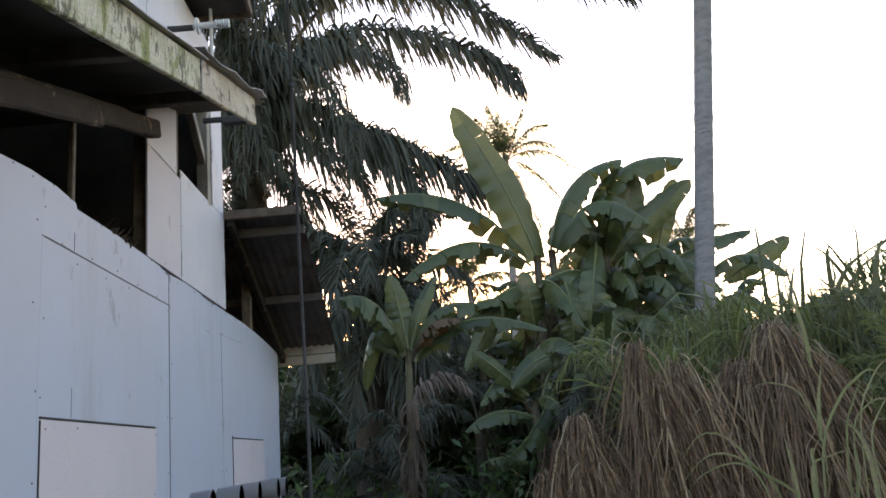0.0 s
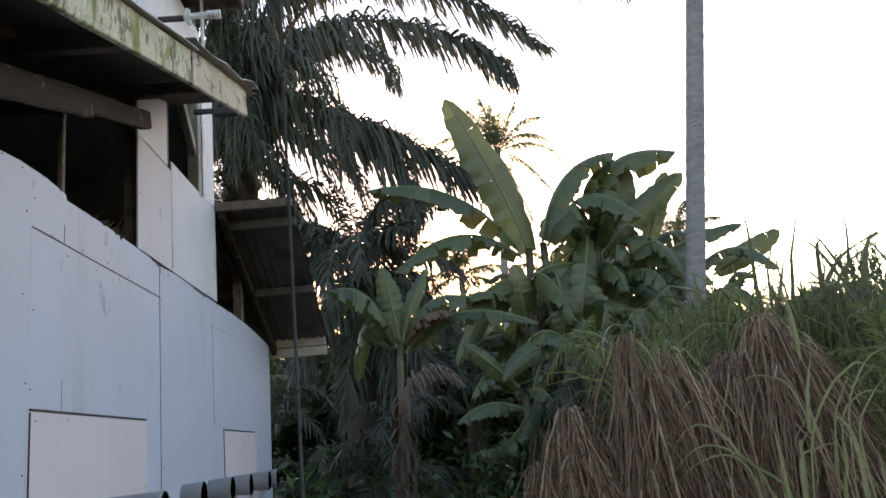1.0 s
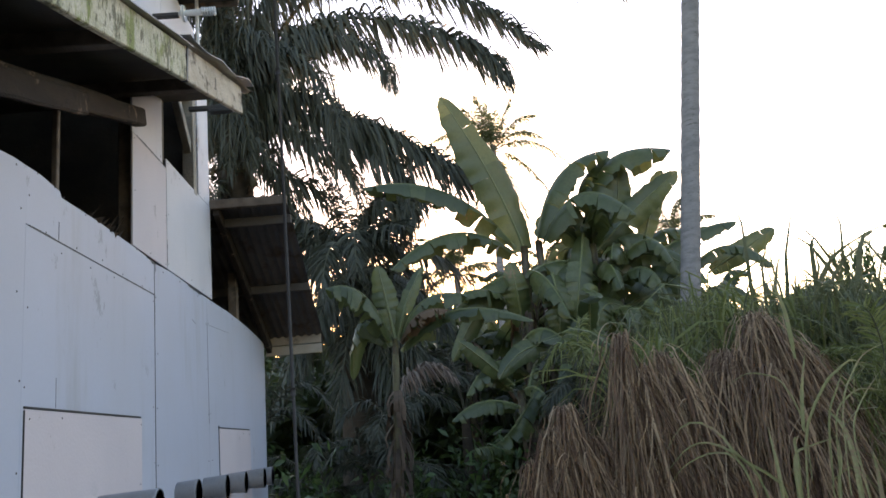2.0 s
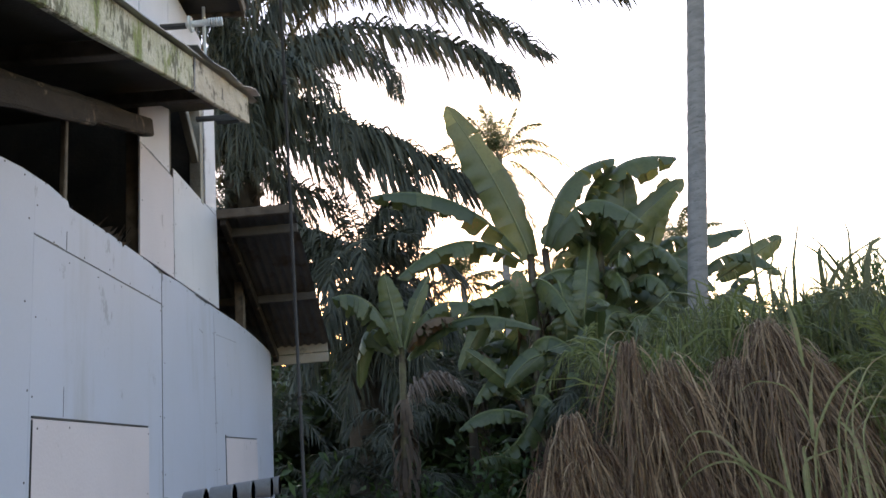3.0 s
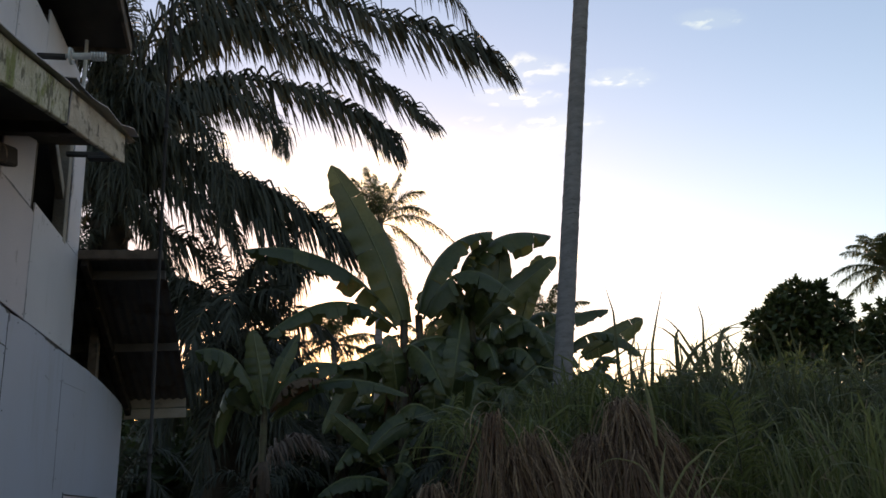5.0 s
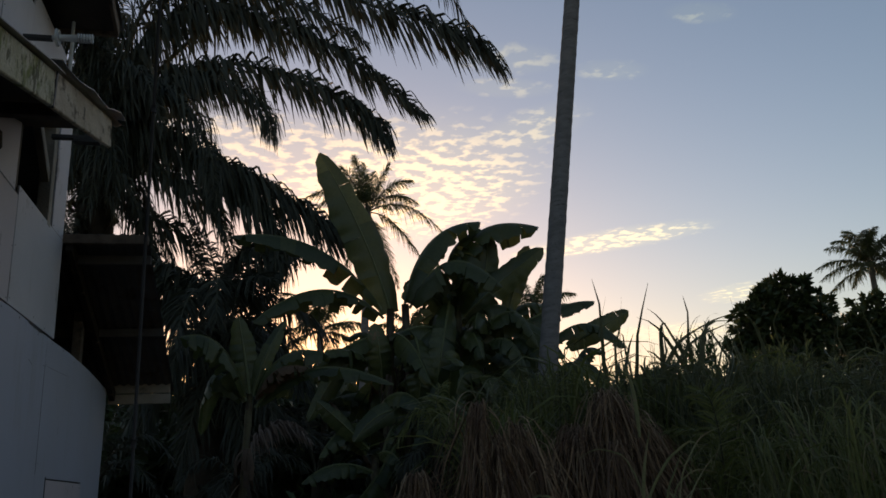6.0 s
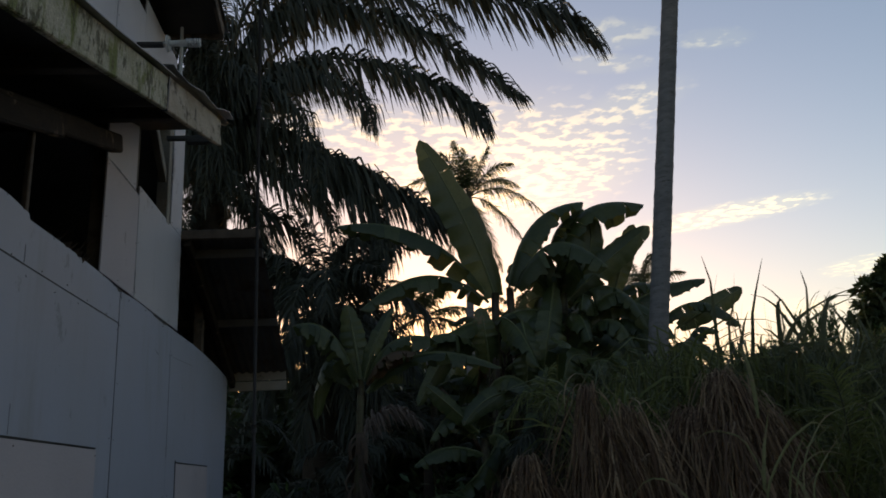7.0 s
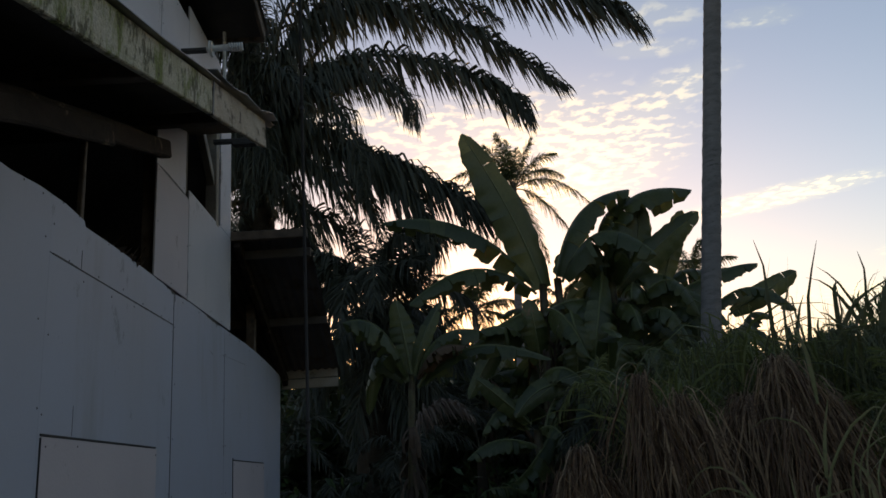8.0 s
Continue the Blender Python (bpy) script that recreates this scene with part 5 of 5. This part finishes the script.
dry_clump(((0.84, 6.2, 1.52, -0.02, 0.12, 170), (1.00, 6.15, 1.76, -0.02, 0.08, 240), (1.12, 6.2, 1.93, 0.0, 0.09, 330), (1.25, 6.25, 1.66, 0.1, 0.12, 200)), 51, "small clump of straw-coloured dead grass hanging over", ((1.05, 6.35, 1.3, 0.14, 90),))
dry_clump(((1.42, 6.5, 1.55, 0.0, 0.3, 120), (1.56, 6.6, 1.62, 0.0, 0.3, 120)), 52, "low tangled heap of brown dead grass between taller clumps", ((1.45, 6.4, 1.55, 0.13, 420), (1.60, 6.3, 1.2, 0.12, 240)))
dry_clump(((1.66, 6.3, 2.50, -0.06, 0.04, 260), (1.76, 6.35, 2.22, 0.02, 0.09, 260), (1.95, 6.4, 2.34, 0.02, 0.06, 260), (2.02, 6.4, 2.12, 0.12, 0.14, 320)), 53, "tall pointed clump of straw-coloured dead grass hanging over", ((1.95, 6.45, 1.4, 0.15, 160),))
dry_clump(((2.26, 6.7, 1.80, 0.0, 0.2, 260), (2.42, 6.6, 2.02, -0.1, 0.18, 260)), 54, "clump of brown dead grass hanging over", ((2.25, 6.55, 1.5, 0.2, 240),))
dry_clump(((2.58, 6.5, 2.30, -0.12, 0.18, 520), (2.80, 6.5, 2.60, 0.0, 0.14, 780), (2.96, 6.5, 2.40, 0.1, 0.18, 640), (2.72, 6.3, 2.12, 0.0, 0.25, 420)), 55, "tallest clump of brown dead grass hanging to the ground", ((2.75, 6.4, 2.1, 0.22, 220),))
dry_clump(((3.14, 6.6, 2.26, 0.15, 0.2, 480), (3.28, 6.7, 2.05, 0.25, 0.2, 320), (3.05, 6.3, 1.75, 0.1, 0.25, 320)), 56, "clump of brown dead grass beside green grass", ((3.1, 6.3, 1.3, 0.2, 160),))


def lime_tuft():
    random.seed(61)
    g = Geo()

    def ribbon(wide, *points):
        """A broad blade along a smooth line, tapered to its tip."""
        pts = spline([Vector((x, 5.0 + 0.04 * math.sin(9 * x), z)) for x, z in points], 14)
        across = (pts[-1] - pts[0]).cross(Vector((random.uniform(-0.2, 0.2), 1, 0.2))).normalized()
        half = [wide * 0.32 * min(1, 0.6 + i / 8) * (1 - 0.9 * (i / 13) ** 4) for i in range(14)]
        rows = []
        for i, p in enumerate(pts):
            d = pts[min(i + 1, 13)] - pts[max(i - 1, 0)]
            e = d.cross(Vector((0.15, 1, 0.3))).normalized()
            rows.append((p - (e + 0.3 * across) * half[i], p + Vector((0, -0.25 * half[i], 0)), p + (e + 0.3 * across) * half[i]))
        g.strip([r[0] for r in rows], [r[1] for r in rows])
        g.strip([r[1] for r in rows], [r[2] for r in rows])

    ribbon(0.030, (2.365, 1.40), (2.37, 1.46), (2.40, 1.67), (2.45, 1.87))
    ribbon(0.040, (2.60, 0.5), (2.61, 1.07), (2.61, 1.24), (2.58, 1.41), (2.51, 1.51))
    ribbon(0.024, (2.32, 1.0), (2.38, 1.40), (2.52, 1.66), (2.61, 1.74), (2.73, 1.80), (2.83, 1.73))
    ribbon(0.030, (2.15, 0.6), (2.16, 1.01), (2.16, 1.21), (2.14, 1.44))
    ribbon(0.024, (2.26, 0.7), (2.27, 1.14), (2.30, 1.27), (2.36, 1.30), (2.54, 1.35))
    ribbon(0.027, (2.27, 0.6), (2.28, 1.00), (2.30, 1.23), (2.30, 1.35), (2.33, 1.36))
    ribbon(0.024, (2.47, 0.6), (2.49, 1.02), (2.53, 1.20), (2.54, 1.33))
    ribbon(0.035, (2.70, 0.5), (2.74, 0.95), (2.75, 1.11), (2.74, 1.24))
    ribbon(0.021, (2.24, 0.7), (2.18, 1.08), (2.01, 1.21), (1.90, 1.30), (1.82, 1.43), (1.71, 1.51), (1.60, 1.48), (1.50, 1.36))
    ribbon(0.020, (2.10, 0.8), (2.03, 1.13), (1.92, 1.28), (1.76, 1.38), (1.63, 1.36), (1.49, 1.24))
    ribbon(0.017, (2.02, 0.8), (1.96, 1.13), (1.88, 1.29), (1.75, 1.32), (1.60, 1.26), (1.50, 1.17))
    ribbon(0.012, (2.36, 1.1), (2.37, 1.46), (2.29, 1.70), (2.18, 1.76), (2.04, 1.77), (1.90, 1.70))
    ribbon(0.017, (2.46, 1.0), (2.51, 1.45), (2.58, 1.62), (2.65, 1.74))
    ribbon(0.034, (2.39, 1.84), (2.39, 1.99), (2.38, 2.17), (2.34, 2.33))
    ribbon(0.014, (2.50, 1.0), (2.55, 1.45), (2.65, 1.58), (2.77, 1.62), (2.94, 1.59))
    ribbon(0.014, (2.55, 1.0), (2.60, 1.51), (2.72, 1.73), (2.85, 1.84), (3.03, 1.90))
    ribbon(0.017, (2.68, 0.5), (2.66, 0.96), (2.64, 1.37), (2.76, 1.57), (2.94, 1.73))
    tagged(geo_part("grass_tuft", g, [LIME_GRASS]), "bright yellow-green broad grass blades arching over dead grass", "grass", kind="stuff")
    g = Geo()
    for i in range(60):
        foot = Vector((random.gauss(1.95, 0.12), random.uniform(6.9, 7.3), 0.5))
        d = Vector((random.gauss(-0.1, 0.5), random.gauss(0, 0.3), 0))
        blade(g, foot, foot + d * 0.3 + UP * random.uniform(1.3, 1.7), foot + d * 1.2 + UP * random.uniform(1.1, 1.8), random.uniform(0.015, 0.035), 9, 0, 0.15)
    tagged(geo_part("grass_tuft", g, [MID_GRASS]), "green broad-bladed grass tuft between dead clumps", "grass", kind="stuff")
    g = Geo()
    for i in range(1900):
        x, y = random.uniform(3.0, 7.2), random.uniform(5.6, 7.8)
        if x < 3.3 and y < 6.4:
            continue
        h = random.uniform(1.0, 2.15) * (0.82 + 0.18 * min(1, (x - 3) / 1.5)) * (1 + 0.15 * noise.noise(Vector((x * 1.3, y * 1.3, 6))))
        a = random.uniform(0, 6.28)
        d = Vector((math.cos(a), math.sin(a), 0)) * random.uniform(0.2, 0.6)
        foot = Vector((x, y, h * random.uniform(0.1, 0.65)))
        rise = h - foot.z
        blade(g, foot, foot + d * 0.55 + UP * rise, foot + d * 1.6 + UP * (rise - random.uniform(0.1, 0.7)), random.uniform(0.008, 0.022), 8, 0 if random.random() < 0.6 else 1, 0.2)
    tagged(geo_part("arching_grass", g, [MID_GRASS, LIME_GRASS]), "green arching grass blades beside the dead clumps", "grass", kind="stuff")


lime_tuft()


# ---- undergrowth, bushes and distant trees ----
def leaf_quad(g, p, way, length, wide, slot=0):
    """A single pointed leaf, folded along its middle."""
    side = way.cross(Vector((random.uniform(-1, 1), random.uniform(-1, 1), random.uniform(-1, 1))))
    side = side.normalized() if side.length > 1e-3 else Vector((1, 0, 0))
    nor = side.cross(way)
    o = len(g.v)
    g.v += [p, p + way * length * 0.45 + side * wide + nor * wide * 0.3, p + way * length - UP * length * 0.15, p + way * length * 0.45 - side * wide + nor * wide * 0.3, p + way * length * 0.5]
    g.f += [(o, o + 1, o + 4), (o + 1, o + 2, o + 4), (o + 2, o + 3, o + 4), (o + 3, o, o + 4)]
    g.m += [slot] * 4


def cane_shrub(label, x0, y0, spread, top, stems, seed, material):
    """Upright stems with short leaves that stand up to ragged, pointed tops."""
    random.seed(seed)
    g = Geo()
    for i in range(stems):
        dx = random.gauss(0, spread)
        h = top * random.uniform(0.9, 1.0) - 0.75 * abs(dx)
        foot = Vector((x0 + dx, y0 + random.gauss(0, spread), 0.02))
        head = foot + Vector((random.gauss(0.1 * dx, 0.1), random.gauss(0, 0.1), h))
        g.tube([foot, foot.lerp(head, 0.6), head], [0.02, 0.014, 0.004], 4)
        for k in range(64):
            f = random.uniform(0.45, 1.0)
            a = random.uniform(0, 6.28)
            way = Vector((math.cos(a), math.sin(a), random.uniform(1.0, 3.2))).normalized()
            leaf_quad(g, foot.lerp(head, f), way, random.uniform(0.12, 0.28), random.uniform(0.010, 0.019))
    tagged(geo_part("cane_shrub", g, [material]), label, "bush", kind="stuff")


cane_shrub("pointed leafy shrub standing above the tall grass", 7.0, 12.0, 0.24, 3.95, 34, 65, UNDER_LEAF)
cane_shrub("pale green leafy canes above the tall grass", 8.2, 12.0, 0.5, 3.75, 44, 66, MID_GRASS)


def undergrowth():
    random.seed(71)
    g = Geo()
    for i in range(1000):
        y = random.uniform(10.5, 19.0)
        x = random.uniform(-4.5, 3.6)
        h = random.uniform(0.3, 1.6)
        for k in range(random.randint(7, 14)):
            a, e = random.uniform(0, 6.28), random.uniform(0.1, 1.2)
            way = Vector((math.cos(a) * math.cos(e), math.sin(a) * math.cos(e), math.sin(e)))
            leaf_quad(g, Vector((x, y, h * random.uniform(0.2, 1))) + way * 0.15, way, random.uniform(0.1, 0.32), random.uniform(0.015, 0.05))
    tagged(geo_part("undergrowth", g, [UNDER_LEAF]), "shaded green undergrowth of broad leaves on the ground", "undergrowth", kind="stuff")


undergrowth()

random.seed(64)
frond_palm = thing("young_palm", "young palm with bright green fine fronds beside the dead grass", "palm tree", "young palms")
rough_trunk("stem", (3.75, 6.5, 0), (3.75, 6.5, 0.8), 0.06, 0.04, PALM_BARK, frond_palm, 8, 8, 0.008)
for mid, tip in (((3.78, 6.45, 1.75), (3.25, 6.4, 1.95)), ((3.70, 6.4, 1.5), (3.35, 6.3, 1.50)), ((3.9, 6.5, 1.9), (4.1, 6.5, 2.3)), ((3.72, 6.3, 1.95), (3.45, 6.1, 2.25)), ((4.0, 6.4, 1.6), (4.45, 6.4, 1.8))):
    palm_frond(frond_palm, Vector((3.75, 6.5, 0.75)), mid, tip, MID_GRASS, leaflet=0.34, count=48, droop=0.35, wide=0.016, thick=0.012, bare=0.3)


def leafy_tree(name, label, foot, lumps, leaves, leaf, seed, material=None, group="distant trees"):
    """A trunk with limbs to each lump of the crown, and leaves on the lumps' shells."""
    random.seed(seed)
    ob = thing(name, label, "tree" if "tree" in name else "bush", group)
    foot = Vector(foot)
    top = Vector((foot.x, foot.y, min(c[2] for c in lumps)))
    g = Geo()
    g.tube([foot, foot.lerp(top, 0.5) + Vector((0.1, 0, 0)), top], [0.28, 0.22, 0.16], 9)
    for x, y, z, r in lumps:
        c = Vector((x, y, z))
        g.tube([top, top.lerp(c, 0.5) + UP * 0.2, c], [0.13, 0.08, 0.04], 6)
    geo_part("trunk", g, [BARK], ob)
    g = Geo()
    total = sum(c[3] ** 2 for c in lumps)
    for x, y, z, r in lumps:
        c = Vector((x, y, z))
        tufts = max(6, int(leaves * r * r / total / 9))
        for i in range(tufts):
            d = Vector((random.gauss(0, 1), random.gauss(0, 1), random.gauss(0, 1))).normalized()
            p = c + d * r * random.uniform(0.55, 1.0) * (1 + 0.25 * noise.noise(d * 2 + c))
            for k in range(9):
                w = (d + Vector((random.gauss(0, 0.7), random.gauss(0, 0.7), random.gauss(0, 0.7) + 0.2))).normalized()
                leaf_quad(g, p, w, leaf * random.uniform(0.6, 1.2), leaf * random.uniform(0.14, 0.26))
    geo_part("crown", g, [material or BROAD_LEAF], ob)


leafy_tree("broadleaf_tree", "dark round broad-leaved tree standing behind the grass", (21.6, 30, 0.1), [(21.7, 30, 8.6, 1.25), (20.4, 30, 7.6, 1.2), (22.9, 30, 7.9, 1.1), (21.5, 30, 7.0, 1.7), (20.2, 30, 6.2, 1.0), (23.3, 30, 6.6, 1.2), (22.2, 30, 9.2, 0.6), (21.2, 30, 9.1, 0.6), (20.6, 30, 8.6, 0.5), (19.5, 30, 7.9, 0.5), (19.2, 30, 7.0, 0.55), (23.3, 30, 8.7, 0.55), (24.0, 30, 7.6, 0.5), (22.7, 30, 9.4, 0.4), (19.4, 30, 6.1, 0.5)], 7500, 0.44, 81)
leafy_tree("broadleaf_tree", "dark spreading broad-leaved tree beside a coconut palm", (26.5, 31, 0.1), [(25.6, 31, 7.2, 1.1), (26.8, 31, 6.6, 1.5), (25.2, 31, 6.0, 1.1), (28.4, 31, 6.4, 1.6), (29.6, 31, 7.2, 1.5), (27.3, 31, 8.4, 1.2), (28.1, 31, 8.7, 0.9), (26.1, 31, 7.7, 0.9)], 7500, 0.44, 82)


def woods_and_shade_belt():
    """A belt of trees that closes the place all round; its unseen back half blocks sky light."""
    random.seed(83)
    g = Geo()
    for i in range(5200):
        a = radians(random.uniform(0, 360)) if i > 3600 else radians(random.uniform(30, 135))
        # behind, out of view: nearer, taller trees added to hold back sky light
        behind = math.sin(a) < -0.15
        far = random.uniform(17, 24) if behind else random.uniform(40, 52)
        x, y = far * math.cos(a), far * math.sin(a)
        limit = (9.0 if behind else 7.8 if x < 9 else 5.6) + 1.1 * noise.noise(Vector((a * 7, 0, 3))) + 0.7 * noise.noise(Vector((a * 24, 1, 3)))
        p = Vector((x, y, limit * random.random() ** 0.6))
        for k in range(9):
            w = Vector((random.gauss(0, 1), random.gauss(0, 1), random.gauss(0.3, 0.8))).normalized()
            leaf_quad(g, p, w, random.uniform(0.5, 1.1), random.uniform(0.10, 0.28))
    tagged(geo_part("woods_and_shade_belt", g, [BROAD_LEAF]), "dark distant belt of trees and bushes, with unseen nearer trees added behind for shade", "woods", kind="stuff")


woods_and_shade_belt()


def thicket():
    random.seed(84)
    g = Geo()
    for i in range(2300):
        x, y = random.uniform(-7, 13), random.uniform(15.5, 22)
        limit = 3.4 + 0.8 * noise.noise(Vector((x * 0.5, y * 0.3, 9)))
        p = Vector((x, y, limit * random.random() ** 0.7))
        for k in range(10):
            w = Vector((random.gauss(0, 1), random.gauss(0, 1), random.gauss(0.2, 0.8))).normalized()
            leaf_quad(g, p, w, random.uniform(0.3, 0.65), random.uniform(0.06, 0.16))
    tagged(geo_part("thicket", g, [BROAD_LEAF]), "dark shaded thicket of bushes behind the palms", "bushes", kind="stuff")


thicket()
